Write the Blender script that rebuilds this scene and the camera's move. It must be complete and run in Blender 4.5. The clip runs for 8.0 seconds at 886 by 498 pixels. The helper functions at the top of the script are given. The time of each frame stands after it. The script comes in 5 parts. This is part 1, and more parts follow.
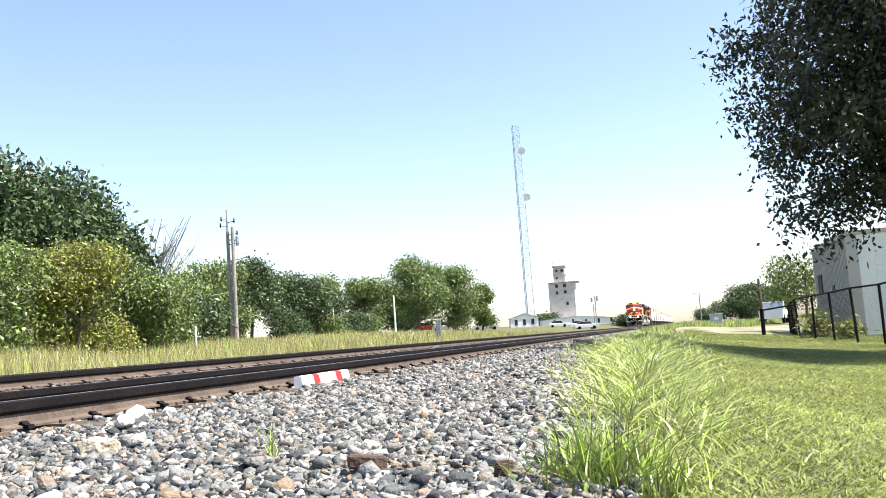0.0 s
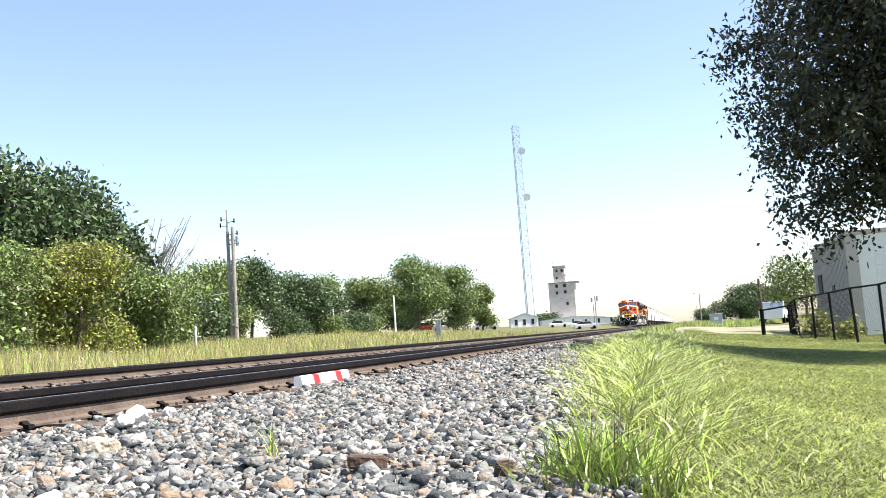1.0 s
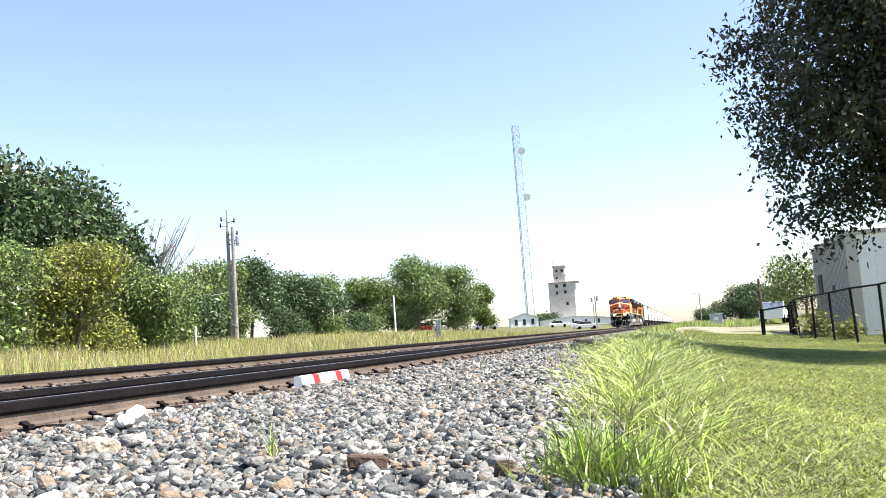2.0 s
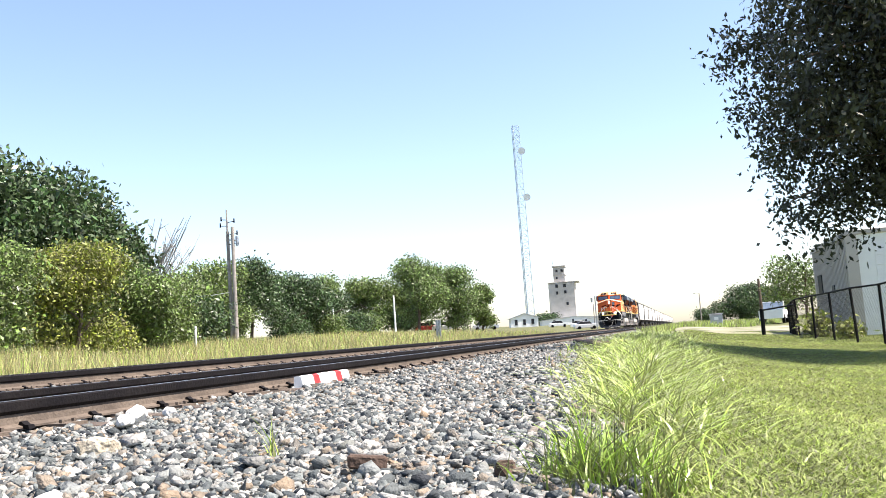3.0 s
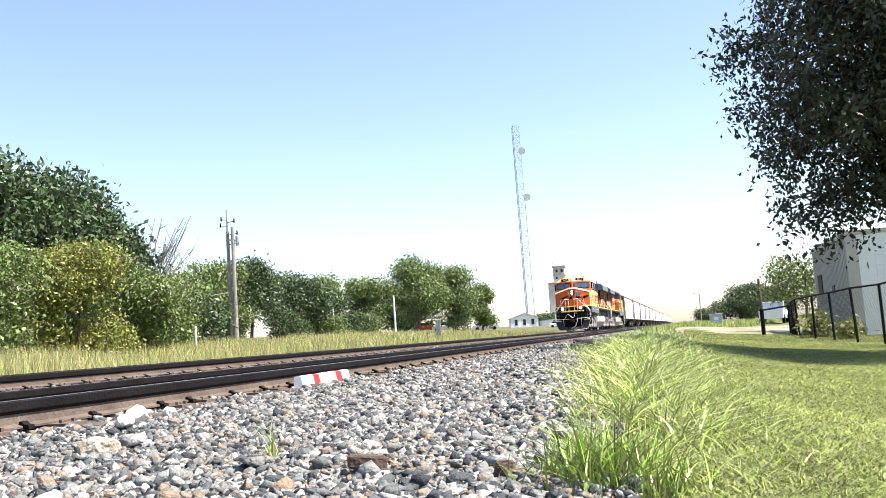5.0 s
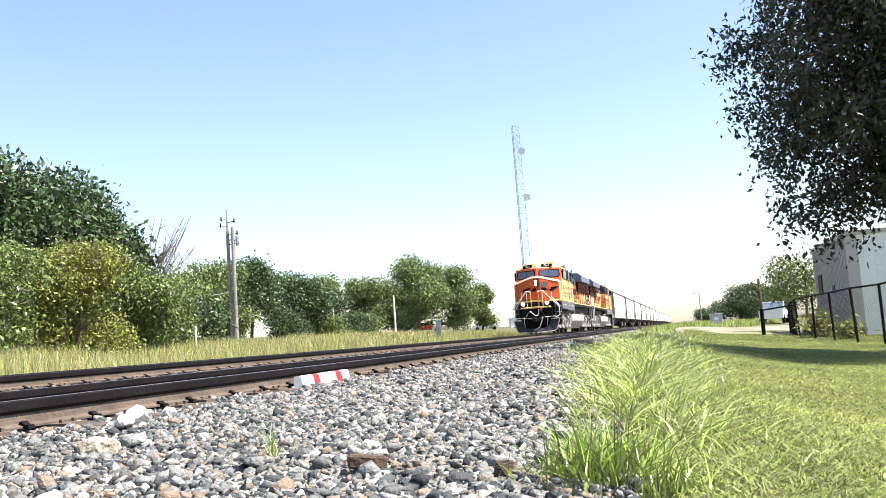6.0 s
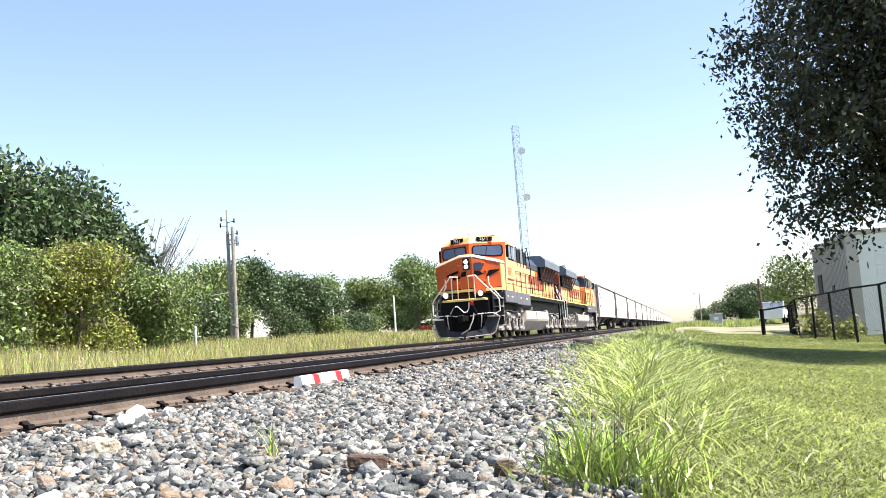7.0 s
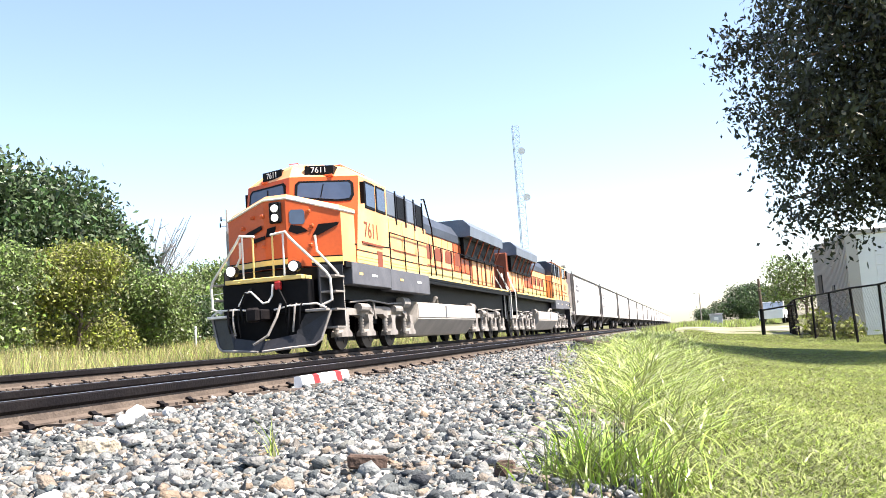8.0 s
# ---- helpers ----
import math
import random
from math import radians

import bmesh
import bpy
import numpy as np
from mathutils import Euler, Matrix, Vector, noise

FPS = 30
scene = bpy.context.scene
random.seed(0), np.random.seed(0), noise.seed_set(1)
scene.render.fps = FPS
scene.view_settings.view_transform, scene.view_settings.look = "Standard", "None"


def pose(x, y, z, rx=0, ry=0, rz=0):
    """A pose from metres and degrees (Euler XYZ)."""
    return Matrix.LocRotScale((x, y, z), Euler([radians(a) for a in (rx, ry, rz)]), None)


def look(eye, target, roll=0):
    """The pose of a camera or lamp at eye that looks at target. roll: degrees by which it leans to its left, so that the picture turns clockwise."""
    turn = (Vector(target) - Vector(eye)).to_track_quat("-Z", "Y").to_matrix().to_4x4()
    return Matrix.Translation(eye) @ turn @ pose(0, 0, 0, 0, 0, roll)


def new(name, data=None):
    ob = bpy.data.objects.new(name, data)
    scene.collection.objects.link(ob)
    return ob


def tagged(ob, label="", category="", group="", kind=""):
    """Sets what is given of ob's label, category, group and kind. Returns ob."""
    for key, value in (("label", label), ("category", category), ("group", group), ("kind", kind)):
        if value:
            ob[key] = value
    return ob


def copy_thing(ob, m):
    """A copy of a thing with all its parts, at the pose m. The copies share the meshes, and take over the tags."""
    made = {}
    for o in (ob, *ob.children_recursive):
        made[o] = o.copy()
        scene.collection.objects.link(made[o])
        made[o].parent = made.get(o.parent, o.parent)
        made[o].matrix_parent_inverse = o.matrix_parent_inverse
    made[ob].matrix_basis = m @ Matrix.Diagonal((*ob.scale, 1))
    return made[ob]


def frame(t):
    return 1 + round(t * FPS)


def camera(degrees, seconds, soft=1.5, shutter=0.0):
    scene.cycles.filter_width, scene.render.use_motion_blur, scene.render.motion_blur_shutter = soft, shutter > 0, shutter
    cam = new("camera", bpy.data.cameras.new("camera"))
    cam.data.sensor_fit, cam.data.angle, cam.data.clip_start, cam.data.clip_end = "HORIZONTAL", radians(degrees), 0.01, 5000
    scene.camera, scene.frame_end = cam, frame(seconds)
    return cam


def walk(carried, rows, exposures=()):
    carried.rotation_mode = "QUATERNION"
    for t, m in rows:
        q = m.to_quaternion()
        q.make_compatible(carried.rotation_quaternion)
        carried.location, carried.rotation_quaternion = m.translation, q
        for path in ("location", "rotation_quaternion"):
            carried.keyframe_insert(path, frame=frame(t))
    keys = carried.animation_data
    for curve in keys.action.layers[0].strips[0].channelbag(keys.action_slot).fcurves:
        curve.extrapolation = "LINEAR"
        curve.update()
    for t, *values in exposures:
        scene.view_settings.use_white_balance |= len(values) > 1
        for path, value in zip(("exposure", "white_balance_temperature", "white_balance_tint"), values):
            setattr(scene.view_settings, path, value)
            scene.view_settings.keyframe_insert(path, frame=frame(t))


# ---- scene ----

# ---------------------------------------------------------------- camera
cam = camera(53.05, 8.0, soft=0.9)
EYE = Vector((8.924, 0.0, 0.082))
AHEAD = Vector((-0.25379, 0.96197, 0.10098))
walk(cam, [(0.0, look(EYE, EYE + AHEAD * 10, -3.94)), (8.0, look(EYE, EYE + AHEAD * 10, -3.94))],
     exposures=[(0.0, 1.47, 6650, 15), (6.6, 1.47, 6650, 15), (7.4, 1.54, 6650, 15), (8.0, 1.66, 6700, 16)])

# ---------------------------------------------------------------- light
SUN_AZ, SUN_EL = radians(90), radians(59)       # azimuth from +Y towards +X
world = bpy.data.worlds.new("sky")
scene.world = world
world.use_nodes = True
wn = world.node_tree.nodes
sky = wn.new("ShaderNodeTexSky")
sky.sky_type = "NISHITA"
sky.sun_disc = False
sky.sun_elevation, sky.sun_rotation = SUN_EL, SUN_AZ
sky.air_density, sky.dust_density, sky.ozone_density = 1.0, 0.9, 1.4
world.node_tree.links.new(sky.outputs[0], wn["Background"].inputs[0])
wn["Background"].inputs[1].default_value = 0.104
sun_data = bpy.data.lights.new("sun", "SUN")
sun_data.energy, sun_data.angle, sun_data.color = 5.0, radians(0.6), (1.0, 0.95, 0.87)
sun = new("sun", sun_data)
sun.matrix_world = look((0, 0, 0), (-math.sin(SUN_AZ) * math.cos(SUN_EL), -math.cos(SUN_AZ) * math.cos(SUN_EL), -math.sin(SUN_EL)))

# ---------------------------------------------------------------- materials
def mat(name, color, rough=0.6, metal=0.0, vary=0.25, scale=6.0, fine=60.0, bump=0.0, second=None, island=0.0, obrand=0.0,
        translucent=0.0, coords="Object", emit=0.0, spec=0.3):
    """Base colour broken by coarse stains and fine grain, with a little relief."""
    m = bpy.data.materials.new(name)
    m.use_nodes = True
    nt = m.node_tree
    n, l = nt.nodes, nt.links
    b = n["Principled BSDF"]
    tc = n.new("ShaderNodeTexCoord")
    n1, n2 = n.new("ShaderNodeTexNoise"), n.new("ShaderNodeTexNoise")
    n1.inputs["Scale"].default_value, n1.inputs["Detail"].default_value = scale, 5
    n2.inputs["Scale"].default_value, n2.inputs["Detail"].default_value = fine, 3
    for q in (n1, n2):
        l.new(tc.outputs[coords], q.inputs["Vector"])
    ramp = n.new("ShaderNodeValToRGB")
    c2 = second or tuple(c * (1 - vary) for c in color)
    ramp.color_ramp.elements[0].position, ramp.color_ramp.elements[1].position = 0.35, 0.68
    ramp.color_ramp.elements[0].color, ramp.color_ramp.elements[1].color = (*c2, 1), (*color, 1)
    l.new(n1.outputs["Fac"], ramp.inputs["Fac"])
    mul = n.new("ShaderNodeMixRGB")
    mul.blend_type = "MULTIPLY"
    mul.inputs["Fac"].default_value = 1.0
    r2 = n.new("ShaderNodeMapRange")
    r2.inputs["To Min"].default_value, r2.inputs["To Max"].default_value = 1 - vary, 1 + vary * 0.6
    l.new(n2.outputs["Fac"], r2.inputs["Value"])
    l.new(ramp.outputs["Color"], mul.inputs["Color1"])
    l.new(r2.outputs["Result"], mul.inputs["Color2"])
    out = mul.outputs["Color"]
    if island or obrand:
        src = n.new("ShaderNodeNewGeometry").outputs["Random Per Island"] if island else n.new("ShaderNodeObjectInfo").outputs["Random"]
        amount = island or obrand
        hs = n.new("ShaderNodeHueSaturation")
        for key, k, c in (("Value", 1.3, 1.0), ("Hue", 0.05, 0.5), ("Saturation", 0.5, 1.0)):
            mr = n.new("ShaderNodeMapRange")
            mr.inputs["To Min"].default_value, mr.inputs["To Max"].default_value = c - amount * k / 2, c + amount * k / 2
            l.new(src, mr.inputs["Value"])
            l.new(mr.outputs["Result"], hs.inputs[key])
        l.new(out, hs.inputs["Color"])
        out = hs.outputs["Color"]
    l.new(out, b.inputs["Base Color"])
    b.inputs["Specular IOR Level"].default_value = spec
    b.inputs["Roughness"].default_value, b.inputs["Metallic"].default_value = rough, metal
    if bump:
        bp = n.new("ShaderNodeBump")
        bp.inputs["Strength"].default_value, bp.inputs["Distance"].default_value = bump, 0.02
        l.new(n2.outputs["Fac"], bp.inputs["Height"])
        l.new(bp.outputs["Normal"], b.inputs["Normal"])
    if translucent:
        t = n.new("ShaderNodeBsdfTranslucent")
        l.new(out, t.inputs["Color"])
        mix = n.new("ShaderNodeMixShader")
        mix.inputs["Fac"].default_value = translucent
        l.new(b.outputs[0], mix.inputs[1])
        l.new(t.outputs[0], mix.inputs[2])
        l.new(mix.outputs[0], n["Material Output"].inputs["Surface"])
    if emit:
        b.inputs["Emission Color"].default_value = (1.0, 0.93, 0.8, 1)
        b.inputs["Emission Strength"].default_value = emit
    return m


M_GROUND = mat("field_soil", (0.12, 0.115, 0.05), 0.95, vary=0.35, scale=0.4, fine=9, bump=0.5, second=(0.09, 0.10, 0.035))
M_LAWN = mat("mown_turf", (0.125, 0.135, 0.042), 0.95, vary=0.5, scale=1.3, fine=22, bump=1.0, second=(0.075, 0.095, 0.026), spec=0.05)
# dust darkened so that the gaps between stones look shaded
M_BED = mat("shade_dark_ballast_dust", (0.07, 0.066, 0.06), 0.95, vary=0.4, scale=3, fine=28, bump=1.0)
M_WHITE_ROCK = mat("pale_limestone", (0.75, 0.73, 0.68), 0.9, vary=0.2, scale=12, fine=50, bump=0.6)
M_GRAVEL = mat("gravel_road", (0.32, 0.285, 0.23), 0.95, vary=0.3, scale=0.45, fine=9, bump=0.6, second=(0.14, 0.15, 0.06))
# taken near black to carry the shade under the rail heads
M_RAIL = mat("shade_dark_rusted_steel", (0.014, 0.012, 0.012), 0.7, 0.0, vary=0.35, scale=4, fine=50, bump=0.3, second=(0.008, 0.007, 0.008), spec=0.1)
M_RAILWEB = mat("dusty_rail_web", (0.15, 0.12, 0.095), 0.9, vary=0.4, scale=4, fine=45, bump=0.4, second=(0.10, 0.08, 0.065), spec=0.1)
M_RAILTOP = mat("polished_rail_head", (0.66, 0.67, 0.69), 0.34, 1.0, vary=0.1, scale=3, fine=30)
M_TIE = mat("creosoted_timber", (0.15, 0.115, 0.09), 0.9, vary=0.4, scale=5, fine=70, bump=0.6, obrand=0.3)
M_LEAF_DARK = mat("dark_leaf", (0.085, 0.13, 0.055), 0.4, vary=0.35, scale=0.6, fine=5, island=0.8, translucent=0.12)
M_LEAF_MID = mat("green_leaf", (0.18, 0.24, 0.08), 0.4, vary=0.35, scale=0.6, fine=5, island=0.8, translucent=0.15)
# distance haze put into a slightly paler leaf green
M_LEAF_FAR = mat("hazed_green_leaf", (0.20, 0.27, 0.10), 0.5, vary=0.35, scale=0.4, fine=4, island=0.8, translucent=0.15)
M_LEAF_YEL = mat("yellow_green_leaf", (0.29, 0.295, 0.085), 0.5, vary=0.4, scale=0.8, fine=5, island=0.9, translucent=0.2, second=(0.17, 0.20, 0.055))
# dark leaf tone stands in for a crown seen against the light
M_LEAF_SHADE = mat("backlit_locust_leaf", (0.06, 0.068, 0.04), 0.45, vary=0.3, scale=0.8, fine=6, island=0.5, translucent=0.12)
M_BARK = mat("bark", (0.16, 0.12, 0.09), 0.9, vary=0.4, scale=5, fine=40, bump=0.8)
M_DEADWOOD = mat("dead_wood", (0.42, 0.40, 0.38), 0.9, vary=0.3, scale=5, fine=40, bump=0.4)
M_BLADE = mat("tall_grass_blade", (0.40, 0.46, 0.15), 0.36, vary=0.35, scale=1.2, fine=12, island=1.0, translucent=0.14, spec=0.4)
M_BLADE_DARK = mat("deep_green_grass_blade", (0.27, 0.35, 0.09), 0.36, vary=0.35, scale=1.2, fine=12, island=1.0, translucent=0.14, spec=0.4)
M_BLADE_DRY = mat("dry_grass_stem", (0.52, 0.44, 0.22), 0.7, vary=0.3, scale=0.6, fine=8, island=0.5, translucent=0.3)
M_TURF = mat("lawn_blade", (0.34, 0.385, 0.125), 0.5, vary=0.4, scale=0.5, fine=5, island=1.0, translucent=0.2)
M_POLE = mat("weathered_pole", (0.34, 0.31, 0.28), 0.9, vary=0.3, scale=3, fine=50, bump=0.4)
M_STEEL = mat("galvanised_steel", (0.45, 0.47, 0.50), 0.45, 0.7, vary=0.2, scale=3, fine=30)
M_TOWER = mat("tower_paint", (0.38, 0.47, 0.55), 0.6, 0.2, vary=0.2, scale=0.4, fine=5)
M_CONCRETE = mat("elevator_concrete", (0.50, 0.47, 0.44), 0.9, vary=0.15, scale=0.25, fine=3, bump=0.2)
M_SIDING = mat("pale_metal_siding", (0.46, 0.43, 0.39), 0.6, vary=0.1, scale=0.8, fine=20)
M_WHITE = mat("white_paint", (0.80, 0.80, 0.78), 0.5, vary=0.08, scale=1.5, fine=30)
M_DARK = mat("dark_opening", (0.03, 0.03, 0.035), 0.5, vary=0.3, scale=3, fine=20)
M_BLACK = mat("black_grimy_steel", (0.006, 0.006, 0.007), 0.55, 0.0, vary=0.4, scale=3, fine=30, bump=0.2, spec=0.1)
M_RED = mat("red_paint", (0.55, 0.03, 0.03), 0.5, vary=0.15, scale=5, fine=40)


def stone_mat(name, per_object=False):
    """Broken rock in mixed tones, one tone a stone, with fine grain."""
    m = mat(name, (0.80, 0.80, 0.775), 0.9, vary=0.3, scale=14, fine=70, bump=0.6, spec=0.2)
    n, l = m.node_tree.nodes, m.node_tree.links
    src = n.new("ShaderNodeObjectInfo").outputs["Random"] if per_object else n.new("ShaderNodeNewGeometry").outputs["Random Per Island"]
    ramp = n.new("ShaderNodeValToRGB")
    e = ramp.color_ramp.elements
    e[0].position, e[0].color = 0.0, (0.05, 0.055, 0.065, 1)
    e[1].position, e[1].color = 1.0, (0.62, 0.60, 0.56, 1)
    for p, c in ((0.2, (0.10, 0.115, 0.12, 1)), (0.42, (0.24, 0.255, 0.255, 1)), (0.56, (0.36, 0.27, 0.19, 1)), (0.63, (0.22, 0.25, 0.25, 1)), (0.86, (0.42, 0.41, 0.39, 1))):
        q = e.new(p)
        q.color = c
    l.new(src, ramp.inputs["Fac"])
    mul = n.new("ShaderNodeMixRGB")
    mul.blend_type = "MULTIPLY"
    mul.inputs["Fac"].default_value = 1.0
    b = n["Principled BSDF"]
    l.new(b.inputs["Base Color"].links[0].from_socket, mul.inputs["Color1"])
    l.new(ramp.outputs["Color"], mul.inputs["Color2"])
    l.new(mul.outputs["Color"], b.inputs["Base Color"])
    return m


M_STONE = stone_mat("crushed_stone")
M_STONE_ONE = stone_mat("crushed_stone_piece", True)
# ---------------------------------------------------------------- mesh helpers
def finish(name, bm, material, parent=None, label="", smooth=False):
    bmesh.ops.recalc_face_normals(bm, faces=bm.faces)
    me = bpy.data.meshes.new(name)
    bm.to_mesh(me)
    bm.free()
    for q in (material if isinstance(material, (list, tuple)) else [material]):
        me.materials.append(q)
    if smooth:
        me.shade_smooth()
    ob = new(name, me)
    ob.parent = parent
    if label:
        tagged(ob, label)
    return ob


def part(name, bm, material, parent, label="", smooth=False):
    """Links a bmesh as one mesh object under a thing or a part."""
    return finish(name, bm, material, parent, label, smooth)


def thing(name, label, category, at=(0, 0, 0), group="", kind="", rz=0.0):
    ob = new(name)
    ob.empty_display_size = 0.2
    ob.matrix_world = pose(*at, 0, 0, rz)
    return tagged(ob, label, category, group, kind)


def box(bm, x0, x1, y0, y1, z0, z1, bevel=0.0, mi=0):
    c = [(x, y, z) for z in (z0, z1) for y in (y0, y1) for x in (x0, x1)]
    v = [bm.verts.new(q) for q in c]
    fs = [bm.faces.new([v[i] for i in q]) for q in ((0, 2, 3, 1), (4, 5, 7, 6), (0, 1, 5, 4), (2, 6, 7, 3), (0, 4, 6, 2), (1, 3, 7, 5))]
    for f in fs:
        f.material_index = mi
    if bevel:
        es = list({e for f in fs for e in f.edges})
        bmesh.ops.bevel(bm, geom=es, offset=bevel, segments=1, affect="EDGES")
    return bm


def extrude(bm, profile, axis, a, b, mi=0):
    """A polygon of (u, v) pushed along an axis: 'x' takes (y, z), 'y' takes (x, z), 'z' takes (x, y)."""
    put = {"x": lambda u, v, w: (w, u, v), "y": lambda u, v, w: (u, w, v), "z": lambda u, v, w: (u, v, w)}[axis]
    va, vb = [bm.verts.new(put(u, v, a)) for u, v in profile], [bm.verts.new(put(u, v, b)) for u, v in profile]
    k = len(profile)
    fs = [bm.faces.new(va), bm.faces.new(vb[::-1])]
    fs += [bm.faces.new((va[i], va[(i + 1) % k], vb[(i + 1) % k], vb[i])) for i in range(k)]
    for f in fs:
        f.material_index = mi
    return bm


def tube(bm, points, radius, sides=6, radius2=None, mi=0):
    """A round bar through points, tapering to radius2."""
    pts = [Vector(p) for p in points]
    rings, k = [], len(pts)
    for i, p in enumerate(pts):
        d = (pts[min(i + 1, k - 1)] - pts[max(i - 1, 0)]).normalized()
        u = d.orthogonal().normalized() if i == 0 else (u - d * u.dot(d)).normalized()
        w = d.cross(u)
        r = radius + ((radius2 if radius2 is not None else radius) - radius) * i / max(1, k - 1)
        rings.append([bm.verts.new(p + (u * math.cos(a) + w * math.sin(a)) * r) for a in (2 * math.pi * j / sides for j in range(sides))])
    fs = [bm.faces.new(rings[0][::-1]), bm.faces.new(rings[-1])]
    for a, b in zip(rings, rings[1:]):
        fs += [bm.faces.new((a[j], a[(j + 1) % sides], b[(j + 1) % sides], b[j])) for j in range(sides)]
    for f in fs:
        f.material_index = mi
    return bm


def raw(name, verts, faces, material, parent=None, label="", smooth=False):
    me = bpy.data.meshes.new(name)
    me.from_pydata(verts, [], faces)
    me.materials.append(material)
    if smooth:
        me.shade_smooth()
    ob = new(name, me)
    ob.parent = parent
    if label:
        tagged(ob, label)
    return ob


def quads(name, v, material, parent=None, label="", corners=4):
    """Loose faces from an array (n, corners, 3)."""
    n = len(v)
    me = bpy.data.meshes.new(name)
    me.vertices.add(n * corners)
    me.loops.add(n * corners)
    me.polygons.add(n)
    me.vertices.foreach_set("co", np.ascontiguousarray(v, dtype=np.float32).ravel())
    me.loops.foreach_set("vertex_index", np.arange(n * corners, dtype=np.int32))
    me.polygons.foreach_set("loop_start", np.arange(n, dtype=np.int32) * corners)
    me.update()
    me.materials.append(material)
    ob = new(name, me)
    ob.parent = parent
    if label:
        tagged(ob, label)
    return ob


# ---------------------------------------------------------------- ground
GX = [-3000, -200, -60, -28, -14, -7, -4.6, -2.6, 2.4, 6.0, 8.6, 9.2, 9.7, 10.5, 12.0, 14.0, 20.0, 60.0, 3000]
GZ = [3.0, 3.0, 2.2, 1.0, 0.15, -0.3, -0.5, -0.5, -0.5, -0.42, -0.36, -0.38, -0.48, -0.60, -0.72, -0.82, -0.9, -0.9, -0.6]
TURN = radians(0.56)


def site(x, y):
    """Plan places of the surroundings, turned to the railway's own line."""
    dx = x - 8.93
    return 8.924 + dx * math.cos(TURN) + y * math.sin(TURN), y * math.cos(TURN) - dx * math.sin(TURN)


def ground_z(x, y):
    z = np.interp(x, GX, GZ)
    rise = np.interp(y, [-50, 20, 75, 140, 330, 3000], [0, 0, 0.3, 0.65, 1.0, 1.0]) * np.clip((x - 7) / 4, 0, 1)
    rise = rise + np.interp(y, [-50, 60, 140, 220, 300, 500, 3000], [0, 0, 0.35, 0.6, 1.0, 1.5, 2.0]) * np.clip((-x - 4) / 8, 0, 1)
    swell = 0.02 * np.sin(x * 1.3 + 0.7 * y) + 0.02 * np.sin(y * 0.8 - x * 0.6)
    return z + rise + swell * (np.abs(x - 3) > 5.6)


def grid_sheet(name, xs, ys, zf, material, label, category):
    xx, yy = np.meshgrid(np.array(xs, float), np.array(ys, float))
    zz = zf(xx, yy)
    nx, ny = len(xs), len(ys)
    v = np.stack([xx, yy, zz], -1).reshape(-1, 3).tolist()
    f = [(j * nx + i, j * nx + i + 1, (j + 1) * nx + i + 1, (j + 1) * nx + i) for j in range(ny - 1) for i in range(nx - 1)]
    ob = raw(name, v, f, material, None, "", True)
    return tagged(ob, label, category, kind="structure")


spread = lambda a: sorted(set(a))
sheet_x = spread([-3000, -1500, -700, -350, -200, -120, -80, -60, -45, -35, -28, -22, -18, -15] + list(np.arange(-13, 24.1, 0.5)) + [27, 32, 40, 60, 90, 140, 200, 400, 900, 1700, 3000])
sheet_y = spread([-300, -100, -40, -20, -10] + list(np.arange(-6, 60, 0.75)) + list(range(60, 160, 5)) + [170, 200, 250, 320, 400, 550, 800, 1200, 1900, 3000, 4400])
ground = grid_sheet("ground", sheet_x, sheet_y, ground_z, M_GROUND, "rough grassy earth falling gently from the railway", "ground")

LAWN_EDGE_Y = [-8, 6, 13, 30, 47, 60]
LAWN_EDGE_X = [8.95, 9.0, 9.05, 9.1, 8.9, 8.6]


def lawn_z(x, y):
    return ground_z(x, y) + 0.02


lawn_nx = 40
lv, lf = [], []
lawn_ys = np.arange(-8, 42.1, 0.6)
for y in lawn_ys:
    x0 = np.interp(y, LAWN_EDGE_Y, LAWN_EDGE_X)
    for k in range(lawn_nx):
        x = x0 + (26 - x0) * (k / (lawn_nx - 1)) ** 1.4
        lv.append((x, y, float(lawn_z(x, y))))
for j in range(len(lawn_ys) - 1):
    for i in range(lawn_nx - 1):
        a = j * lawn_nx + i
        lf.append((a, a + 1, a + lawn_nx + 1, a + lawn_nx))
lawn = tagged(raw("lawn", lv, lf, M_LAWN, None, "", True), "short mown green lawn beside the railway", "lawn", kind="structure")

# gravel road over the crossing
rv, rf = [], []
for i, x in enumerate(np.arange(5, 60.1, 1.0)):
    for y in (37.0, 43.0, 50.0, 57.0, 64.0):
        yy = y + 0.1 * (x - 5) + 0.9 * math.sin(x * 0.9 + y)
        rv.append((x, yy, float(ground_z(x, yy)) + 0.03))
for i in range(55):
    for j in range(4):
        a = i * 5 + j
        rf.append((a, a + 1, a + 6, a + 5))
road = tagged(raw("road", rv, rf, M_GRAVEL, None, "", True), "pale gravel road beyond the lawn", "road", kind="structure")

# ---------------------------------------------------------------- railway bed
BX = [-3.3, -2.6, -1.6, -1.35, 1.4, 1.7, 2.4, 3.0, 3.3, 5.9, 6.2, 7.0, 8.0, 8.7]
BZ = [-0.75, -0.45, -0.24, -0.205, -0.215, -0.25, -0.33, -0.29, -0.255, -0.255, -0.265, -0.285, -0.295, -0.315]


def bed_z(x, y):
    return np.interp(x, BX, BZ) + 0.008 * np.sin(x * 7 + y * 3) + 0.008 * np.sin(y * 5 - x * 4)


